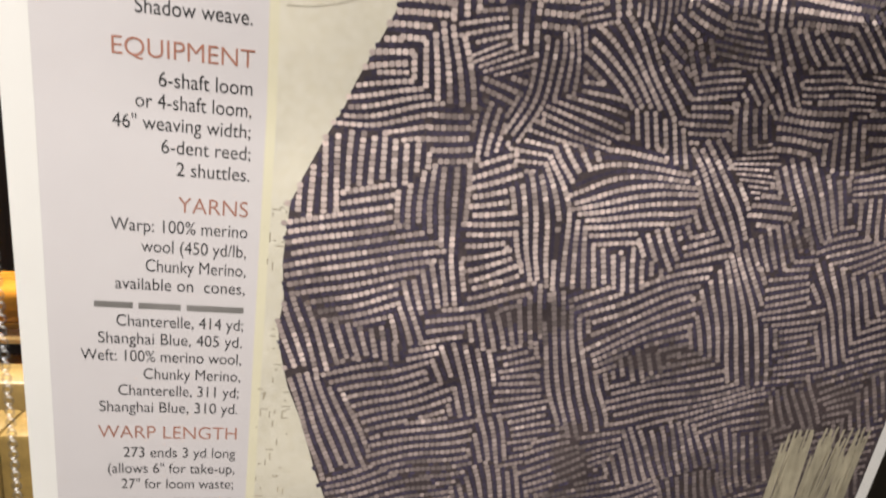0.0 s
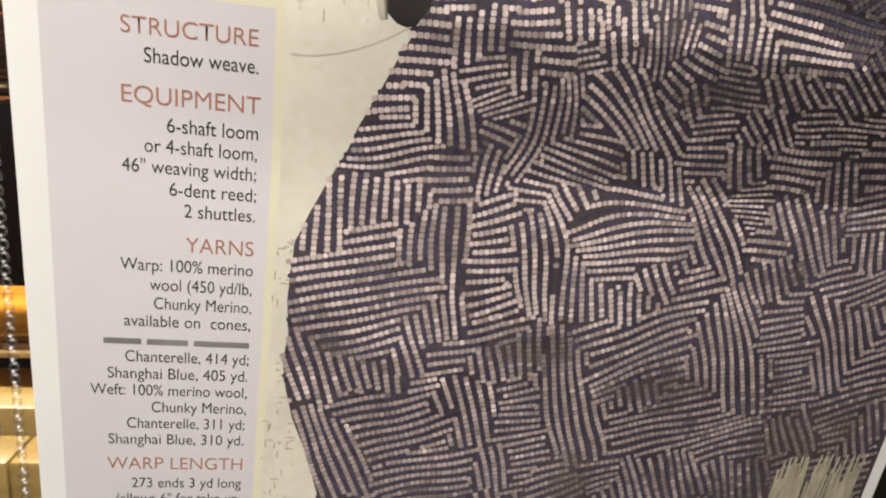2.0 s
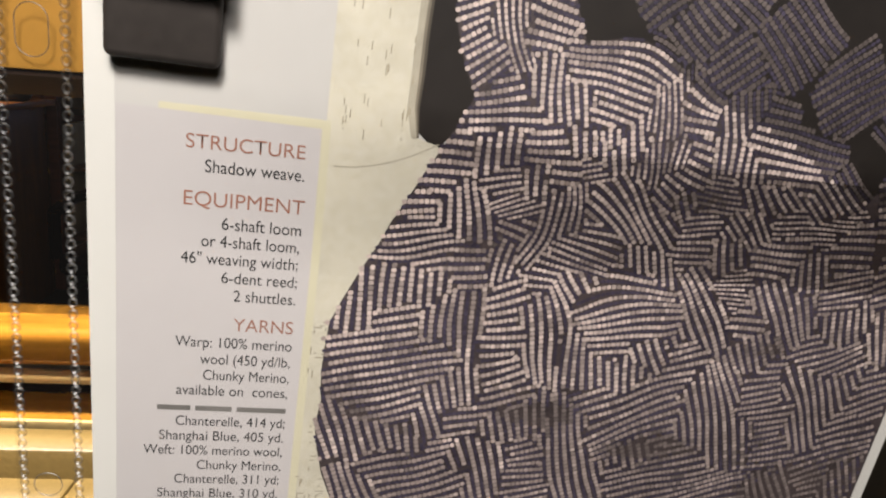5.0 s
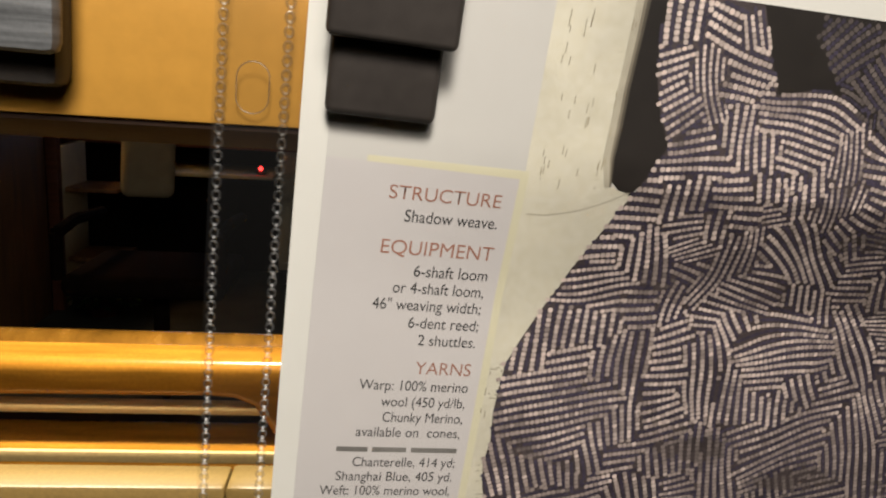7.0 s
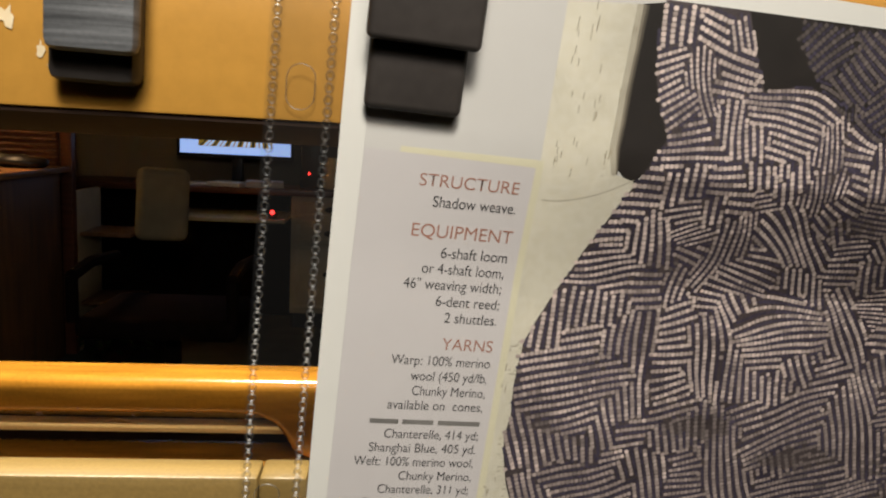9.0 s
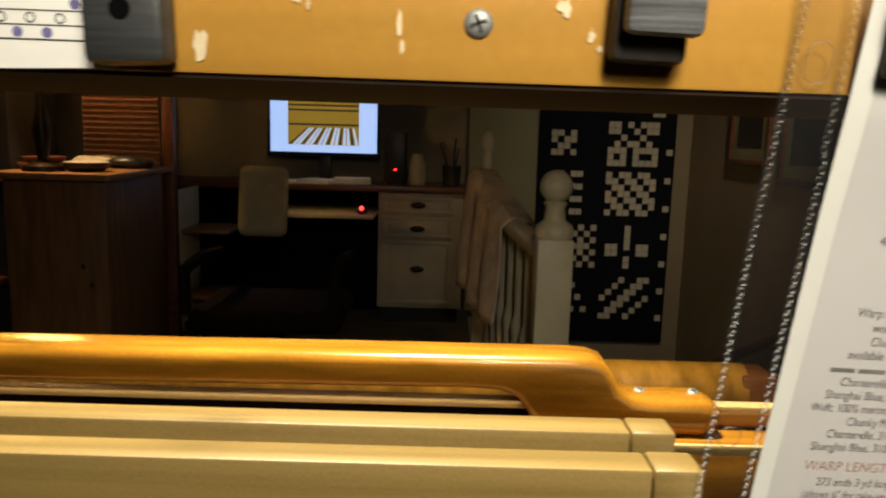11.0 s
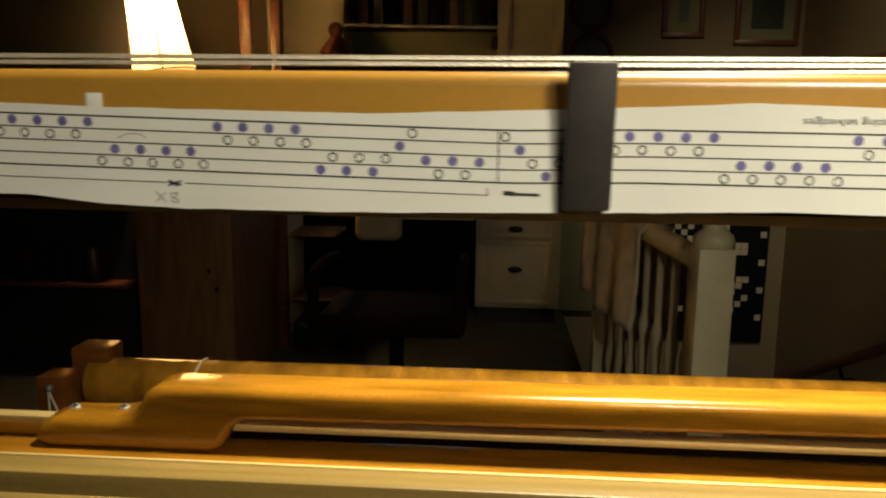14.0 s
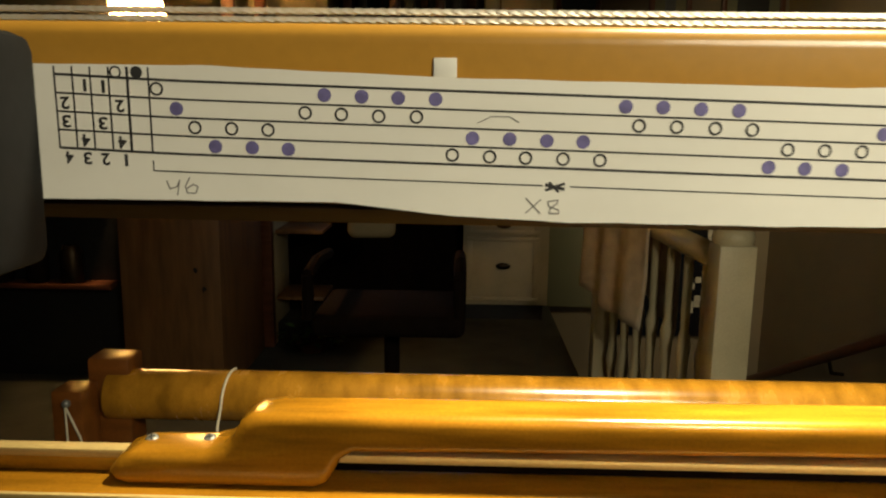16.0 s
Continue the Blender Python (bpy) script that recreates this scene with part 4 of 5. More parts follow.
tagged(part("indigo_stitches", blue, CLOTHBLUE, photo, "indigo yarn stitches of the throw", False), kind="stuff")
bm = bmesh.new()
for k in range(90):
    u, v = random.uniform(204, 232), random.uniform(-150, -139)
    bend = random.uniform(-5, 2)
    sheet(bm, [(u, v), (u + 0.7, v + 0.3), (u + 0.9 + bend * 0.4, v - 22), (u + bend, v - 46), (u - 0.5 + bend, v - 46), (u + bend * 0.35, v - 22)], 0.24 + 0.002 * (k % 9))
tagged(part("fringe_print", bm, FRINGE, photo, "pale fringe in the photo", False), kind="stuff")

LINES = (("STRUCTURE", 24.1, 51.2, -41.4, 4.9, RUST), ("Shadow weave.", 28.5, 51.3, -46.9, 4.4, INK), ("EQUIPMENT", 23.9, 51.9, -55.3, 5.3, RUST), ("6-shaft loom", 32.8, 51.5, -60.9, 4.4, INK), ("or 4-shaft loom,", 28.2, 51.4, -65.5, 4.4, INK), ('46" weaving width;', 23.6, 51.4, -70.1, 4.4, INK), ("6-dent reed;", 33.3, 51.6, -74.9, 4.4, INK), ("2 shuttles.", 36.4, 51.6, -79.7, 4.4, INK), ("YARNS", 36.8, 51.6, -88.0, 5.2, RUST), ("Warp: 100% merino", 22.9, 51.7, -93.0, 4.3, INK), ("wool (450 yd/lb,", 29.1, 51.6, -97.8, 4.3, INK), ("Chunky Merino,", 30.0, 51.7, -102.5, 4.3, INK), ("available on  cones,", 23.5, 51.7, -107.1, 4.3, INK), ("Chanterelle, 414 yd;", 23.6, 51.7, -116.5, 4.3, INK), ("Shanghai Blue, 405 yd.", 19.6, 51.6, -121.1, 4.3, INK), ("Weft: 100% merino wool,", 15.7, 51.6, -125.7, 4.3, INK), ("Chunky Merino,", 29.4, 51.6, -130.4, 4.3, INK), ("Chanterelle, 311 yd;", 23.7, 51.4, -135.0, 4.3, INK), ("Shanghai Blue, 310 yd.", 19.4, 51.3, -139.7, 4.3, INK), ("WARP LENGTH", 18.9, 51.3, -147.2, 5.2, RUST), ("273 ends 3 yd long", 24.6, 51.2, -152.8, 4.3, INK), ('(allows 6" for take-up,', 20.9, 51.2, -157.6, 4.3, INK), ('27" for loom waste;', 24.0, 51.0, -162.3, 4.3, INK))
for text, u0, u1, v, size, mat in LINES:
    letters(text, mat, page, lambda a, b, v=v: on_page(a, v + b, 0.2), u0, u1, size, "heading" if mat is RUST else "text_line", -0.02 if mat is RUST else 0.0)
for u0, u1 in ((18.9, 27.2), (28.4, 37.6), (38.9, 51.6)):
    part("text_bar", sheet(bmesh.new(), rect(u0, u1, -111.9, -110.4), 0.2), PENCIL, page, "a shop's name as a plain bar")
for u0, u1 in ((36.5, 42.5), (43.6, 50.8)):
    part("text_bar", sheet(bmesh.new(), rect(u0, u1, -167.0, -165.4), 0.2), PENCIL, page)

pocket = thing("sheet_protector", "clear plastic sheet protector with embossed seams, hanging from magnets", "sheet protector")
film = part("film", sheet(bmesh.new(), [(-17.0, 31), (PR + 12, 31), (PR + 12, PB - 14), (-15.2, PB - 14)], 0.9), FILM, pocket, "clear plastic film")
bead = bmesh.new()
n = 10
ring_o = [bead.verts.new((1.05 * math.cos(2 * math.pi * i / n), 1.25 * math.sin(2 * math.pi * i / n), 0)) for i in range(n)]
ring_t = [bead.verts.new((0.78 * math.cos(2 * math.pi * i / n), 0.95 * math.sin(2 * math.pi * i / n), 0.55)) for i in range(n)]
ring_i = [bead.verts.new((0.42 * math.cos(2 * math.pi * i / n), 0.55 * math.sin(2 * math.pi * i / n), 0.0)) for i in range(n)]
for i in range(n):
    j = (i + 1) % n
    bead.faces.new((ring_o[i], ring_o[j], ring_t[j], ring_t[i]))
    bead.faces.new((ring_t[i], ring_t[j], ring_i[j], ring_i[i]))
BEAD = mesh_of("weld_bead", bead, FILMEDGE)

TURN_ONLY = Matrix((E1, E2, EN)).transposed().to_4x4() @ Matrix.Diagonal((0.001, 0.001, 0.001, 1))


def weld(u, v):
    ob = new("weld_bead", BEAD)
    ob.parent = pocket
    ob.matrix_basis = Matrix.Translation(on_page(u, v, 0.95)) @ TURN_ONLY @ Matrix.Diagonal((1.2, 1.2, 1, 1)) @ pose(0, 0, 0, 0, 0, random.uniform(-8, 8))


for k in range(86):
    v = 28 - 3.02 * k
    weld(-15.2 + 1.0 * (28 - v) / 150, v)
    weld(-1.8 + 1.6 * (28 - v) / 150, v + 1.2)
for k in range(62):
    weld(2.0 + 3.4 * k, 24.6 + 0.012 * k)
for v in (-19.6, -135.7, -232.0):
    tall = 5.6 if v > -100 else 3.6
    bm = bmesh.new()
    pts = [(-8.2 + 3.5 * math.cos(2 * math.pi * i / 28), v + (tall - 3.5) * (1 if math.sin(2 * math.pi * i / 28) > 0 else -1) + 3.5 * math.sin(2 * math.pi * i / 28)) for i in range(28)]
    loop = [on_page(a, b, 1.0) for a, b in pts]
    tube(bm, loop + loop[:1], 0.00016, 5)
    part("punched_hole", bm, FILMEDGE, pocket, "rim of a punched hole")
magnet_front = boxed(0.0058, 0.0334, -0.0058, 0.030, 0.0053, 0.0098, 0.0016, 3, m=Matrix.Diagonal((1000, 1000, 1000, 1)))
magnet_back = boxed(0.0072, 0.0314, -0.0225, 0.014, 0.0011, 0.0052, 0.0018, 3, m=Matrix.Diagonal((1000, 1000, 1000, 1)))
for bm, mat, label in ((magnet_back, BLACKM, "black rounded ceramic magnet pressing on the plastic pocket"), (magnet_front, BLACKM, "dark ceramic magnet stuck on another magnet")):
    ob = solid("block_magnet", bm, mat, label, "magnet", "magnets on the beam")
    for v in ob.data.vertices:
        v.co = on_page(v.co.x, v.co.y, v.co.z)

# ---- the room beyond: desk side ----
def cup_handle(x, y, z, parent):
    bm = bmesh.new()
    bmesh.ops.create_uvsphere(bm, u_segments=16, v_segments=8, radius=0.042, matrix=Matrix.Translation((x, y, z)) @ Matrix.Diagonal((1, 0.45, 0.42, 1)))
    return part("cup_handle", bm, BRONZE, parent, "dark bronze cup pull")


cab = thing("drawer_cabinet", "cream painted cabinet with three drawers and dark cup pulls", "cabinet")
part("body", boxed(-0.505, -0.03, 4.115, 4.50, 0.235, 0.888, 0.003), CREAMPAINT, cab)
# black block added for the shaded gap under the drawers
part("under_cabinet_shade", boxed(-0.49, -0.05, 4.16, 4.48, FLOOR, 0.2345), BLACKPL, cab)
for z0, z1, hz in ((0.775, 0.868, 0.822), (0.640, 0.760, 0.690), (0.262, 0.622, 0.462)):
    drawer = part("drawer", boxed(-0.485, -0.085, 4.102, 4.1145, z0, z1, 0.003), CREAMPAINT, cab)
    rim = bmesh.new()
    for a, b, c, d in ((-0.485, -0.085, z1 - 0.022, z1), (-0.485, -0.085, z0, z0 + 0.022), (-0.485, -0.455, z0 + 0.022, z1 - 0.022), (-0.115, -0.085, z0 + 0.022, z1 - 0.022)):
        box(rim, a, b, 4.094, 4.1018, c, d, 0.002)
    part("drawer_rim", rim, CREAMPAINT, drawer)
    cup_handle(-0.283, 4.096, hz, drawer)
desk = thing("desk", "dark red-brown wooden desk resting on the drawers", "desk")
part("top", boxed(-1.75, 0.01, 4.08, 4.50, 0.892, 0.925, 0.004), WALNUT, desk)
# made-up panel: its near-black colour stands for shade under the desk
part("knee_shade_panel", boxed(-1.689, -0.507, 4.44, 4.46, FLOOR, 0.8915, 0.002), CHAIRDK, desk, "added dark panel standing for the shade in the knee space")
part("side_panel", boxed(-1.72, -1.69, 4.1, 4.48, FLOOR, 0.8915, 0.002), WALNUT, desk)
solid("keyboard_tray", boxed(-1.10, -0.508, 3.86, 4.3, 0.765, 0.785, 0.004), WHITEPAINT, "pale pull-out keyboard tray under the desk", "tray")
mouse = bmesh.new()
bmesh.ops.create_uvsphere(mouse, u_segments=14, v_segments=8, radius=0.03, matrix=Matrix.Translation((-0.575, 3.92, 0.800)) @ Matrix.Diagonal((1, 1.5, 0.55, 1)))
mouse = solid("computer_mouse", mouse, BLACKPL, "black mouse with a red light on the tray", "mouse")
led = bmesh.new()
bmesh.ops.create_uvsphere(led, u_segments=10, v_segments=6, radius=0.012, matrix=Matrix.Translation((-0.572, 3.872, 0.822)))
part("indicator", led, REDLED, mouse, "glowing red light")

mon = thing("computer_monitor", "black computer monitor showing a photo of woven cloth", "monitor")
part("housing", boxed(-1.155, -0.515, 4.26, 4.30, 1.075, 1.47, 0.004), BLACKPL, mon)
screen = part("screen", boxed(-1.135, -0.531, 4.254, 4.2595, 1.094, 1.455), SCREENM, mon, "lit pale blue screen")
part("picture", boxed(-1.035, -0.632, 4.250, 4.2535, 1.135, 1.43), SCREENPIC, screen, "golden picture on the screen")
for z in (1.245, 1.325, 1.352):
    part("picture_line", boxed(-1.034, -0.633, 4.2465, 4.2495, z, z + 0.010), SCREENDK, screen)
for k in range(17):
    f = (k - 8) / 8
    stripe = bmesh.new()
    lo, hi = -0.8335 + 0.19 * f, -0.8335 + 0.13 * f + 0.04
    stripe.faces.new([stripe.verts.new(p) for p in ((lo - 0.007, 4.2463, 1.138), (lo + 0.007, 4.2463, 1.138), (hi + 0.004, 4.2463, 1.232), (hi - 0.004, 4.2463, 1.232))])
    part("picture_stripe", stripe, SCREENM if k % 3 else SCREENDK, screen)
part("stand", boxed(-0.86, -0.80, 4.29, 4.33, 0.94, 1.10, 0.004), BLACKPL, mon)
part("foot", boxed(-0.95, -0.71, 4.22, 4.42, 0.926, 0.940, 0.004), BLACKPL, mon)
spk = solid("speaker", boxed(-0.47, -0.36, 4.2, 4.32, 0.927, 1.22, 0.008), BLACKPL, "tall black desktop speaker", "speaker")
dotred = bmesh.new()
bmesh.ops.create_uvsphere(dotred, u_segments=8, v_segments=6, radius=0.006, matrix=Matrix.Translation((-0.42, 4.196, 1.01)))
part("indicator", dotred, REDLED, spk, "tiny red light")
solid("glass_jar", turned(bmesh.new(), -0.30, 4.25, [(0.045, 0.926), (0.052, 0.94), (0.052, 1.05), (0.035, 1.08), (0.036, 1.10)]), WHITEPAINT, "pale jar on the desk", "jar")
pens = thing("pen_cup", "dark cup full of pens on the desk", "pen cup")
part("cup", turned(bmesh.new(), -0.10, 4.25, [(0.05, 0.926), (0.055, 1.04)]), BLACKPL, pens)
for k in range(6):
    part("pen", rod(bmesh.new(), (-0.10, 4.25, 0.96), (-0.10 + 0.07 * math.cos(k), 4.25 + 0.05 * math.sin(k), 1.12 + 0.015 * k), 0.005), BLACKPL if k % 2 else RUST, pens)
for k, (x, y, a) in enumerate(((-1.05, 4.2, 12), (-0.85, 4.18, -20), (-0.66, 4.19, 8))):
    solid("paper_pad", box(bmesh.new(), -0.10, 0.10, -0.07, 0.07, 0.926, 0.935 + 0.012 * k, 0.002, m=Matrix.Translation((x, y, 0)) @ pose(0, 0, 0, 0, 0, a)), PAPER, "loose pad of paper on the desk", "paper pad", "pads on the desk")

chair = thing("office_chair", "swivel chair with a beige back and dark leather seat", "chair")
part("backrest", box(bmesh.new(), -0.10, 0.10, -0.035, 0.035, 0.0, 0.29, 0.033, 4, m=Matrix.Translation((-0.885, 3.02, 0.785)) @ pose(0, 0, 0, -4, 3, 24)), UPHOL, chair)
part("seat", boxed(-1.05, -0.50, 2.55, 3.0, 0.50, 0.58, 0.03, 3), CHAIRDK, chair)
for x in (-1.06, -0.52):
    part("armrest", tube(bmesh.new(), [(x, 3.02, 0.72), (x, 2.75, 0.74), (x, 2.58, 0.72), (x, 2.58, 0.56)], 0.022), CHAIRDK, chair)
part("column", rod(bmesh.new(), (-0.78, 2.8, FLOOR + 0.08), (-0.78, 2.8, 0.5), 0.03), CHAIRDK, chair)
for k in range(5):
    a = k * 2 * math.pi / 5
    part("foot_arm", rod(bmesh.new(), (-0.78, 2.8, FLOOR + 0.09), (-0.78 + 0.28 * math.cos(a), 2.8 + 0.28 * math.sin(a), FLOOR + 0.02), 0.022, 0.014), CHAIRDK, chair)

# hutch above the desk with a glazed middle and cream doors
hutch = thing("wall_cupboard", "cream painted wall cupboard with a dark open middle bay", "cupboard")
part("back", boxed(-1.66, -0.06, 4.44, 4.50, 1.585, 2.35, 0.002), BLACKPL, hutch)
for x0, x1 in ((-1.66, -1.24), (-0.41, -0.06)):
    door = part("door", boxed(x0, x1, 4.10, 4.43, 1.585, 2.35, 0.004), CREAMPAINT, hutch)
    rim = bmesh.new()
    for a, b, c, d in ((x0, x0 + 0.06, 1.585, 2.35), (x1 - 0.06, x1, 1.585, 2.35), (x0 + 0.06, x1 - 0.06, 1.585, 1.65)):
        box(rim, a, b, 4.086, 4.0995, c, d, 0.003)
    part("door_rim", rim, CREAMPAINT, door)
    part("beading", boxed(x0 + 0.075, x0 + 0.083, 4.092, 4.0998, 1.66, 2.35), WALNUT, door)
part("bottom_shelf", boxed(-1.239, -0.411, 4.10, 4.43, 1.585, 1.61, 0.003), CREAMPAINT, hutch)
part("rail", rod(bmesh.new(), (-1.239, 4.12, 1.79), (-0.411, 4.12, 1.78), 0.009), STEEL, hutch, "thin bright rail")
part("panel", boxed(-1.239, -0.411, 4.30, 4.32, 1.611, 1.775), OLIVE, hutch)
part("latch", boxed(-0.440, -0.405, 4.075, 4.0855, 1.66, 1.735, 0.003), BRONZE, hutch, "dark metal latch")
knob = bmesh.new()
bmesh.ops.create_uvsphere(knob, u_segments=12, v_segments=8, radius=0.018, matrix=Matrix.Translation((-0.423, 4.075, 1.80)))
part("knob", knob, BRONZE, hutch)
for k in range(9):
    x = -1.19 + 0.085 * k
    solid("book", boxed(x, x + 0.05, 4.28, 4.42, 1.80, 1.98 + 0.03 * ((k * 7) % 4), 0.002), (WALNUT, BLACKPL, CHAIRDK)[k % 3], "dark book standing in the cupboard's open bay", "book", "books in the cupboard")
doll = bmesh.new()
turned(doll, -1.27, 4.03, [(0.075, 1.60), (0.065, 1.66), (0.035, 1.71), (0.030, 1.725)])
bmesh.ops.create_uvsphere(doll, u_segments=14, v_segments=10, radius=0.04, matrix=Matrix.Translation((-1.27, 4.03, 1.755)))
rod(doll, (-1.30, 4.03, 1.70), (-1.35, 4.02, 1.63), 0.014)
rod(doll, (-1.24, 4.03, 1.70), (-1.19, 4.02, 1.63), 0.014)
solid("rag_doll", doll, material("faded_red_cloth", (0.25, 0.08, 0.05), 0.9, dark=0.5, grain=(25, 25, 25), bump=0.3), "small rag doll in a faded dress on the cupboard ledge", "doll")
solid("cupboard_ledge", boxed(-1.40, -1.14, 3.98, 4.085, 1.585, 1.60, 0.002), CREAMPAINT, "cream ledge under the rag doll", "ledge")


def oval_frame(x, z, w, h):
    bm = bmesh.new()
    n = 32
    for k in range(n):
        a, b = 2 * math.pi * k / n, 2 * math.pi * (k + 1) / n
        rod(bm, (x + w * math.cos(a), WALL - 0.015, z + h * math.sin(a)), (x + w * math.cos(b), WALL - 0.015, z + h * math.sin(b)), 0.016, seg=8)
    fr = thing("oval_picture", "oval dark wooden picture frame on the wall", "picture", "oval pictures")
    part("frame", bm, WALNUT, fr)
    pic = bmesh.new()
    pic.faces.new([pic.verts.new((x + w * math.cos(2 * math.pi * k / n), WALL - 0.006, z + h * math.sin(2 * math.pi * k / n))) for k in range(n)])
    part("picture", pic, BLACKPL, fr)


oval_frame(0.135, 1.935, 0.115, 0.12)
oval_frame(0.145, 1.665, 0.115, 0.12)


def frame_on(name, label, m, w, h):
    fr = thing(name, label, "picture", "framed pictures")
    bm = bmesh.new()
    for a, b, c, d in ((-w / 2, w / 2, h / 2 - 0.03, h / 2), (-w / 2, w / 2, -h / 2, -h / 2 + 0.03), (-w / 2, -w / 2 + 0.03, -h / 2 + 0.03, h / 2 - 0.03), (w / 2 - 0.03, w / 2, -h / 2 + 0.03, h / 2 - 0.03)):
        box(bm, a, b, -0.022, 0, c, d, 0.003, m=m)
    part("frame", bm, WALNUT, fr)
    part("mount", box(bmesh.new(), -w / 2 + 0.03, w / 2 - 0.03, -0.008, 0, -h / 2 + 0.03, h / 2 - 0.03, m=m), OLIVE, fr, "dull mount")
    part("print", box(bmesh.new(), -w / 2 + 0.09, w / 2 - 0.09, -0.0105, -0.0082, -h / 2 + 0.09, h / 2 - 0.09, m=m), BLACKPL, fr, "dark print")


frame_on("framed_picture", "dark framed picture high on the wall", Matrix.Translation((1.13, WALL - 0.001, 1.98)), 0.36, 0.50)
frame_on("framed_picture", "narrow dark framed picture on the wall", Matrix.Translation((0.66, WALL - 0.001, 2.0)), 0.24, 0.46)
for y, z in ((3.62, 1.36), (3.02, 1.30)):
    frame_on("framed_picture", "framed picture hung along the stairs", Matrix.Translation((1.338, y, z)) @ pose(0, 0, 0, 0, 0, -90), 0.48, 0.50)

# stair side: quilt, newel, balusters
quilt = thing("sampler_quilt", "navy and cream sampler quilt hanging on a wooden rod", "quilt")
part("backing", boxed(0.42, 1.24, WALL - 0.022, WALL - 0.004, -0.04, 1.425, 0.004), QNIGHT, quilt)
part("rod", rod(bmesh.new(), (0.24, WALL - 0.03, 1.445), (1.33, WALL - 0.03, 1.445), 0.022), WALNUT, quilt, "dark wooden hanging rod")
Q0, QS = WALL - 0.026, 0.038


def patches(cx, cz, rows):
    n = len(rows)
    for r, row in enumerate(rows):
        for c, ch in enumerate(row):
            if ch == "#":
                x, z = cx + (c - len(row) / 2 + 0.5) * QS, cz + (n / 2 - 0.5 - r) * QS
                ob = new("patch", PATCH)
                ob.parent = quilt
                ob.matrix_basis = Matrix.Translation((x, Q0, z))


PATCH = mesh_of("patch", boxed(-QS / 2 + 0.001, QS / 2 - 0.001, 0, 0.0038, -QS / 2 + 0.001, QS / 2 - 0.001, 0.001, 1), QWHITE)
patches(0.985, 1.185, ("##.#.###", "##..#.##", "..#..#..", ".#.##.#.", "###.####", "#.#.#..#", "###.####"))
patches(0.985, 0.885, ("#.##.##.", "##.##.##", ".##.##.#", "#.##.##.", "##.##.##", ".##.##.#", "#.##.##."))
patches(0.985, 0.560, ("...#...", "...#...", "...#...", "##.#.##", "##...##", "...#...", "...#..."))
patches(0.985, 0.240, ("...#..##", "..#..##.", ".#..##..", "#..##..#", "..##..#.", ".##..#..", "##..#..."))
patches(1.13, 1.385, ("##", "##"))
patches(0.57, 1.185, ("##.#", "#.##", ".##.", "##.#"))
patches(0.60, 0.885, ("##.##", ".....", "##.##", ".....", "##.##", ".....", "##.##"))
patches(0.70, 0.560, ("#.#.#", ".#.#.", "#.#.#", ".###.", "#.#.#", ".#.#.", "#.#.#"))
patches(0.70, 0.240, (".#...", ".....", "..#..", ".....", ".#.#."))
for k in range(7):
    ob = new("patch", PATCH)
    ob.parent = quilt
    ob.matrix_basis = Matrix.Translation((1.205, Q0, 0.12 + 0.17 * k))

stairs = thing("stair_balustrade", "ivory painted balustrade with a square newel and ball finial", "balustrade")
NX, NY = 0.138, 1.80
part("newel_post", boxed(NX - 0.044, NX + 0.044, NY - 0.044, NY + 0.044, FLOOR, 0.985, 0.004), WHITEPAINT, stairs)
part("newel_cap", turned(bmesh.new(), NX, NY, [(0.046, 0.9855), (0.050, 1.0), (0.046, 1.015), (0.028, 1.03), (0.024, 1.06), (0.030, 1.072), (0.020, 1.078)]), WHITEPAINT, stairs)
ball = bmesh.new()
bmesh.ops.create_uvsphere(ball, u_segments=24, v_segments=16, radius=0.041, matrix=Matrix.Translation((NX, NY, 1.112)))
part("ball_finial", ball, WHITEPAINT, stairs)
FX, FY = 0.02, 2.74
part("newel_post", boxed(FX - 0.04, FX + 0.04, FY - 0.04, FY + 0.04, FLOOR, 1.08, 0.004), WHITEPAINT, stairs)
ball = bmesh.new()
bmesh.ops.create_uvsphere(ball, u_segments=20, v_segments=12, radius=0.036, matrix=Matrix.Translation((FX, FY, 1.20)) @ Matrix.Diagonal((0.8, 0.8, 1.2, 1)))
rod(ball, (FX, FY, 1.08), (FX, FY, 1.17), 0.02)
part("ball_finial", ball, WHITEPAINT, stairs)
part("hand_rail", rod(bmesh.new(), (NX, NY, 0.935), (FX, FY, 0.965), 0.032, seg=14), WHITEPAINT, stairs)
part("base_rail", rod(bmesh.new(), (NX, NY, FLOOR + 0.05), (FX, FY, FLOOR + 0.05), 0.028, seg=8), WHITEPAINT, stairs)
for k in range(1, 8):
    f = k / 8
    x, y = NX + (FX - NX) * f, NY + (FY - NY) * f
    prof = [(0.016, FLOOR + 0.05), (0.016, 0.34), (0.012, 0.36), (0.021, 0.42), (0.012, 0.52), (0.017, 0.62), (0.021, 0.66), (0.012, 0.70), (0.014, 0.93)]
    part("baluster", turned(bmesh.new(), x, y, prof, 12), WHITEPAINT, stairs)

# throw over the rail
throw = thing("folded_throw", "cream woven throw with rust stripes hung over the rail", "blanket")
A, B = Vector((NX - 0.05, NY + 0.42, 0)), Vector((FX - 0.02, FY - 0.02, 0))
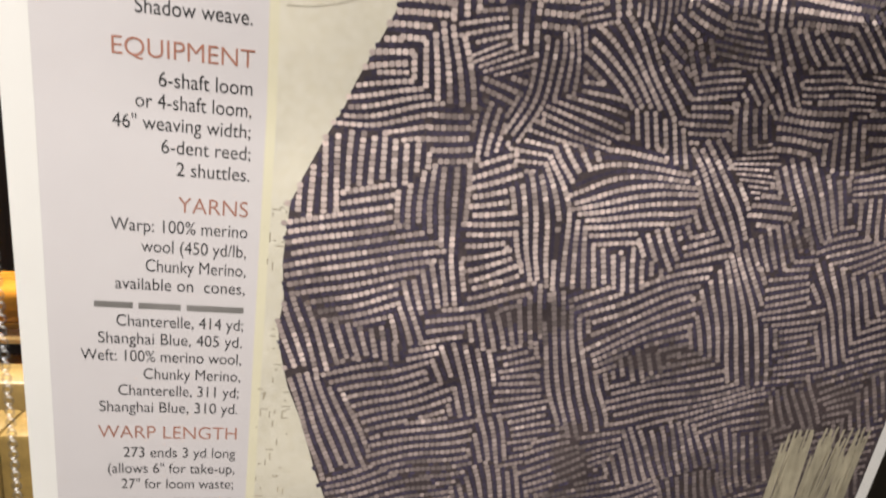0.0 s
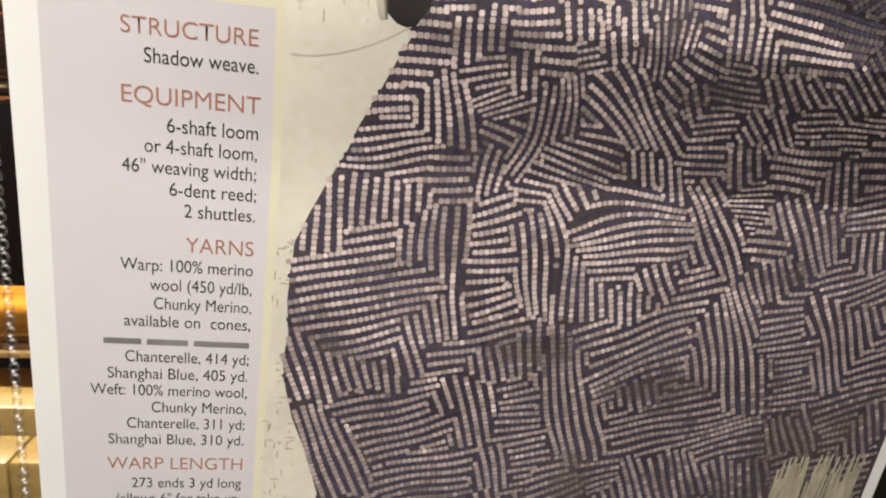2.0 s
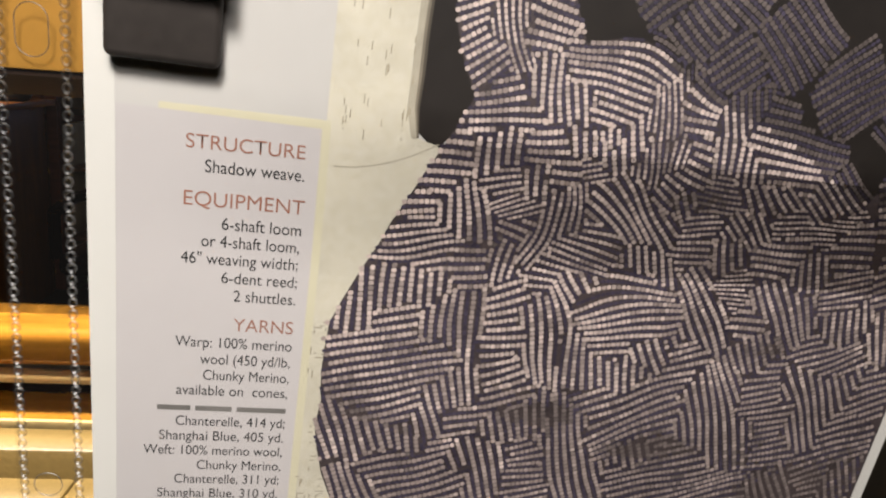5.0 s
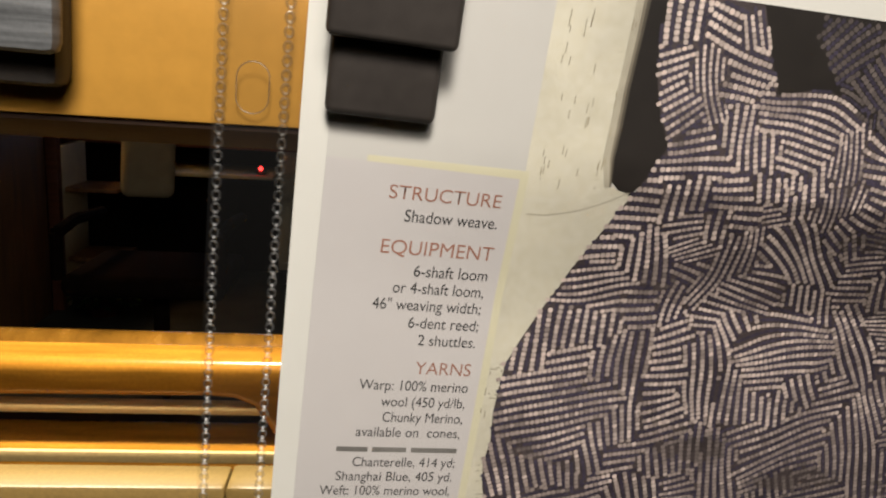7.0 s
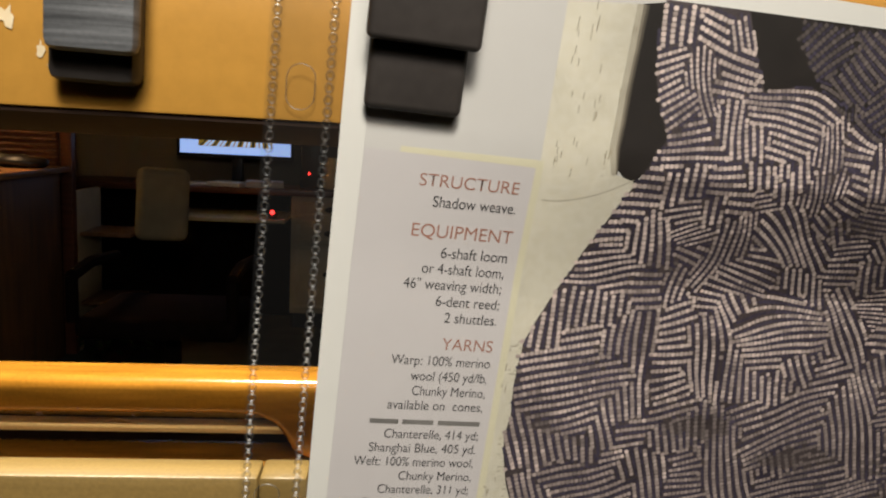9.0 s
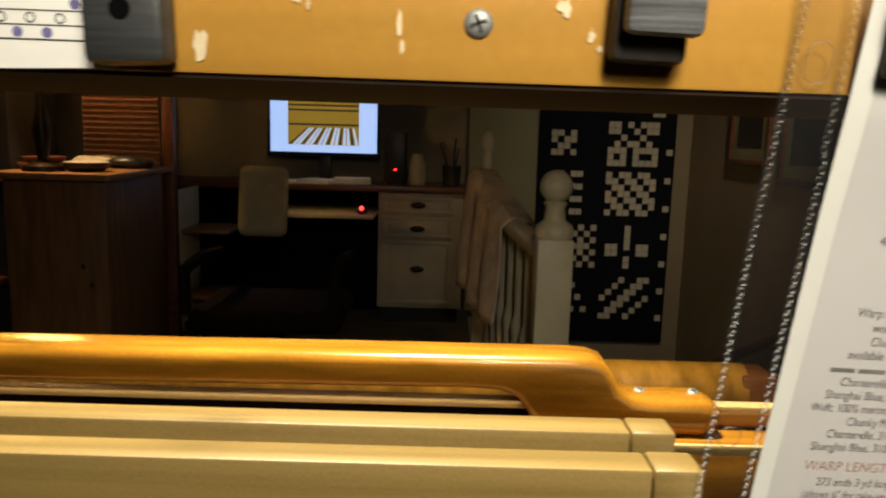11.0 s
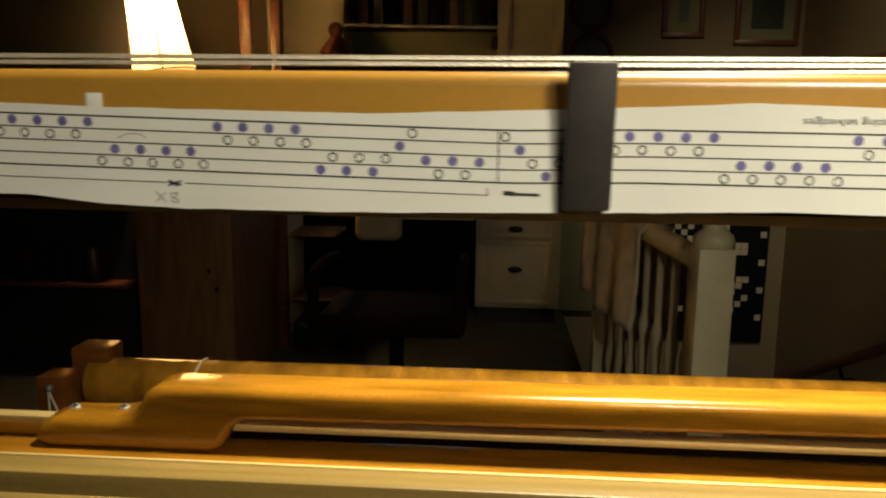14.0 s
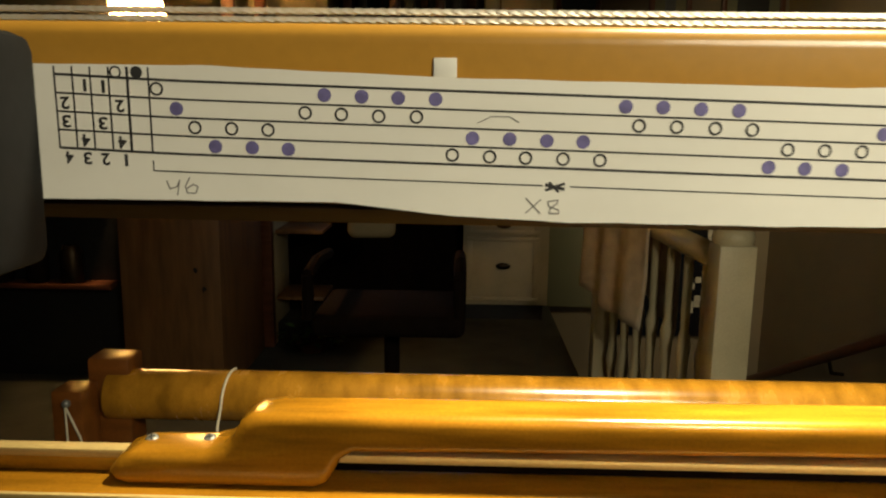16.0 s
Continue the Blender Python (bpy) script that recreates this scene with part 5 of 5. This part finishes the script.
def drape(f, g):
    """f along the rail, g from the far hem over the rail to the near hem."""
    c = A.lerp(B, f)
    ripple = 0.014 * math.sin(f * 17 + 2 * g) * min(1, abs(g - 0.35) * 3)
    top = 0.985 + 0.13 * f
    if g < 0.35:
        return Vector((c.x + 0.045 + ripple, c.y, top - (0.35 - g) * 1.0))
    s = (g - 0.35) / 0.65
    return Vector((c.x - 0.045 * min(1, s * 12) - 0.03 * s + ripple, c.y - 0.02 * s, top - s * (0.44 - 0.10 * (1 - f)) + 0.01 * math.sin(f * 9)))
for name, mat, f0, f1, lift in (("cloth", THROW, 0, 1, 0), ("stripe", THROWRED, 0.16, 0.20, 0.004), ("stripe", THROWRED, 0.36, 0.41, 0.004), ("stripe", THROWRED, 0.58, 0.62, 0.004), ("stripe", THROWRED, 0.80, 0.84, 0.004)):
    bm = bmesh.new()
    rows = [[bm.verts.new(drape(f0 + (f1 - f0) * i / 24, (0.0 if lift == 0 else 0.42) + (1.0 if lift == 0 else 0.35) * j / 24) + Vector((-lift, 0, 0))) for j in range(25)] for i in range(25)]
    for i in range(24):
        for j in range(24):
            bm.faces.new((rows[i][j], rows[i + 1][j], rows[i + 1][j + 1], rows[i][j + 1]))
    ob = part(name, bm, mat, throw)
    if lift == 0:
        mod = ob.modifiers.new("thick", "SOLIDIFY")
        mod.thickness, mod.offset = 0.006, 1
rail = thing("stair_handrail", "dark wooden handrail on brackets along the stair wall", "handrail")
part("rail", rod(bmesh.new(), (1.26, 2.1, 0.86), (1.26, 4.45, -0.30), 0.026, seg=12), WALNUT, rail)
for f in (0.25, 0.6):
    y, z = 2.1 + 2.35 * f, 0.86 - 1.16 * f
    part("bracket", tube(bmesh.new(), [(1.338, y, z - 0.09), (1.28, y, z - 0.085), (1.262, y, z - 0.02)], 0.009), BRONZE, rail)
solid("door_panel", boxed(0.0, 0.40, WALL - 0.05, WALL - 0.002, FLOOR, 1.40, 0.004), OLIVE, "olive painted panel beside the quilt", "panel")

# ---- left side: pine cupboard, lamp, dark shelves ----
pine = thing("pine_cupboard", "knotty dark pine cupboard with a clutter-covered top", "cupboard")
part("carcass", boxed(-1.88, -1.475, 2.90, 3.52, FLOOR, 1.005, 0.004), PINE, pine)
# lighter pine: the lamp's light on the top is put into its colour
part("top_board", boxed(-1.91, -1.44, 2.86, 3.55, 1.006, 1.034, 0.005), material("lamplit_pine_top", (0.42, 0.21, 0.075), 0.4, dark=0.6, grain=(40, 4, 40), bump=0.1), pine, "top board, lighter than the carcass as lit by the lamp")
for x, z in ((-1.575, 0.66), (-1.545, 0.585)):
    part("knot", blot(bmesh.new(), x, z, 0.012, 0.016, 2.8985, x * 10), BLACKPL, pine)
bowl = thing("shallow_bowl", "shallow dark bowl with a pale rim", "bowl")
part("bowl_body", turned(bmesh.new(), -1.60, 3.02, [(0.06, 1.0345), (0.085, 1.05), (0.09, 1.072)], 28), BLACKPL, bowl)
part("bowl_inside", turned(bmesh.new(), -1.60, 3.02, [(0.087, 1.0722), (0.080, 1.0735)], 28), QWHITE, bowl, "pale inside")
tray = thing("round_tray", "stack of round red-brown trays", "tray")
part("tray", turned(bmesh.new(), -1.80, 3.10, [(0.10, 1.0345), (0.115, 1.06)], 28), WALNUT, tray)
part("tray", turned(bmesh.new(), -1.82, 3.11, [(0.07, 1.0605), (0.085, 1.085)], 28), WALNUT, tray)
for k, (x, y, mat) in enumerate(((-1.70, 3.32, QWHITE), (-1.60, 3.38, OLIVE), (-1.54, 3.30, BLACKPL))):
    bm = bmesh.new()
    bmesh.ops.create_icosphere(bm, subdivisions=3, radius=0.11, matrix=Matrix.Translation((x, y, 1.0345 + 0.02)) @ Matrix.Diagonal((1, 0.7, 0.28, 1)))
    for v in bm.verts:
        v.co += Vector((0, 0, 0.02 * noise.noise(v.co * 14)))
        v.co.z = max(v.co.z, 1.035)
    solid("folded_cloth", bm, mat, "crumpled cloth lying on the pine cupboard", "cloth", "cloths on the cupboard")
basket = thing("wicker_screen", "ribbed brown wicker screen behind the cupboard top", "screen")
part("panel", boxed(-1.86, -1.50, 3.56, 3.58, 1.0, 1.44, 0.003), RIBBED, basket)
for k in range(15):
    part("rib", rod(bmesh.new(), (-1.86, 3.552, 1.04 + 0.027 * k), (-1.50, 3.552, 1.04 + 0.027 * k), 0.008, seg=8), RIBBED, basket)
part("post", boxed(-1.485, -1.435, 3.55, 3.60, FLOOR, 2.35, 0.004), WALNUT, basket)
part("post", boxed(-1.66, -1.60, 3.62, 3.66, 1.45, 2.35, 0.004), WALNUT, basket)
SHADE_AT = Matrix.Translation((-1.75, 2.97, 1.468)) @ pose(0, 0, 0, 0, -9, 0)
tl = thing("table_lamp", "table lamp with a glowing cream pleated shade", "lamp")
shade = bmesh.new()
rings = []
for r, h in ((0.120, 0.0), (0.121, 0.004), (0.109, 0.10), (0.100, 0.20), (0.094, 0.30), (0.091, 0.375)):
    rings.append([shade.verts.new(SHADE_AT @ Vector((r * (1 + 0.008 * math.cos(k * math.pi)) * math.cos(2 * math.pi * k / 48), r * (1 + 0.008 * math.cos(k * math.pi)) * math.sin(2 * math.pi * k / 48), h))) for k in range(48)])
for lo, hi in zip(rings, rings[1:]):
    for k in range(48):
        shade.faces.new((lo[k], lo[(k + 1) % 48], hi[(k + 1) % 48], hi[k]))
part("shade", shade, SHADE, tl, "glowing cream pleated shade")
part("seam", rod(bmesh.new(), SHADE_AT @ Vector((0.045, -0.114, 0.002)), SHADE_AT @ Vector((0.034, -0.086, 0.375)), 0.003, seg=6), BRONZE, tl)
part("shade_rim", tube(bmesh.new(), [SHADE_AT @ Vector((0.121 * math.cos(2 * math.pi * k / 32), 0.121 * math.sin(2 * math.pi * k / 32), 0.0)) for k in range(33)], 0.003, 6), THROW, tl)
part("stem", turned(bmesh.new(), -1.75, 2.97, [(0.08, 1.0345), (0.075, 1.055), (0.02, 1.08), (0.035, 1.2), (0.018, 1.3), (0.012, 1.47)], 20), BRONZE, tl)
shelf = thing("white_shelf_unit", "narrow white shelf unit standing in shadow", "shelf")
part("side", boxed(-1.465, -1.435, 3.60, 3.90, 0.24, 0.915, 0.002), WHITEPAINT, shelf)
part("leg", boxed(-1.465, -1.44, 3.62, 3.66, FLOOR, 0.2395), WHITEPAINT, shelf)
# darker wood puts the shade inside the unit into the shelves' colour
for z in (0.365, 0.70):
    part("shelf", boxed(-1.434, -1.20, 3.62, 3.9, z, z + 0.018, 0.002), PINE, shelf)
bm = bmesh.new()
for k in range(60):
    a, r = random.uniform(0, 6.28), random.uniform(0.02, 0.16)
    c = Vector((-1.24 + r * math.cos(a), 3.52 + 0.6 * r * math.sin(a), 0.17 + random.uniform(0, 0.09)))
    t = pose(*c, random.uniform(-50, 50), random.uniform(-50, 50), random.uniform(0, 360))
    bm.faces.new([bm.verts.new(t @ Vector(p)) for p in ((-0.03, 0, 0), (0, -0.012, 0.004), (0.03, 0, 0), (0, 0.012, 0.004))])
plant = thing("green_plant", "low green plant on the floor in the shade", "plant")
tagged(part("leaves", bm, GREENM, plant), kind="stuff")
part("pot", turned(bmesh.new(), -1.24, 3.52, [(0.06, FLOOR), (0.08, 0.19)], 16), WALNUT, plant)
dark = thing("dark_bookcase", "tall dark bookcase full of shadowed things", "bookcase")
part("case", boxed(-2.75, -1.96, 3.1, 3.5, FLOOR, 2.2, 0.004), BLACKPL, dark)
for z in (0.55, 0.98, 1.4):
    part("shelf_board", boxed(-2.74, -1.97, 3.0, 3.0995, z, z + 0.02, 0.002), WALNUT, dark)
for k, (x, z) in enumerate(((-2.3, 0.57), (-2.15, 0.57), (-2.45, 0.57), (-2.2, 1.0), (-2.4, 1.0))):
    solid("glass_jar", turned(bmesh.new(), x, 3.05, [(0.04, z + 0.0005), (0.045, z + 0.02), (0.045, z + 0.13), (0.03, z + 0.16)], 18), BRONZE if k % 2 else CHAIRDK, "dim jar standing on the dark bookcase", "jar", "jars on the bookcase")
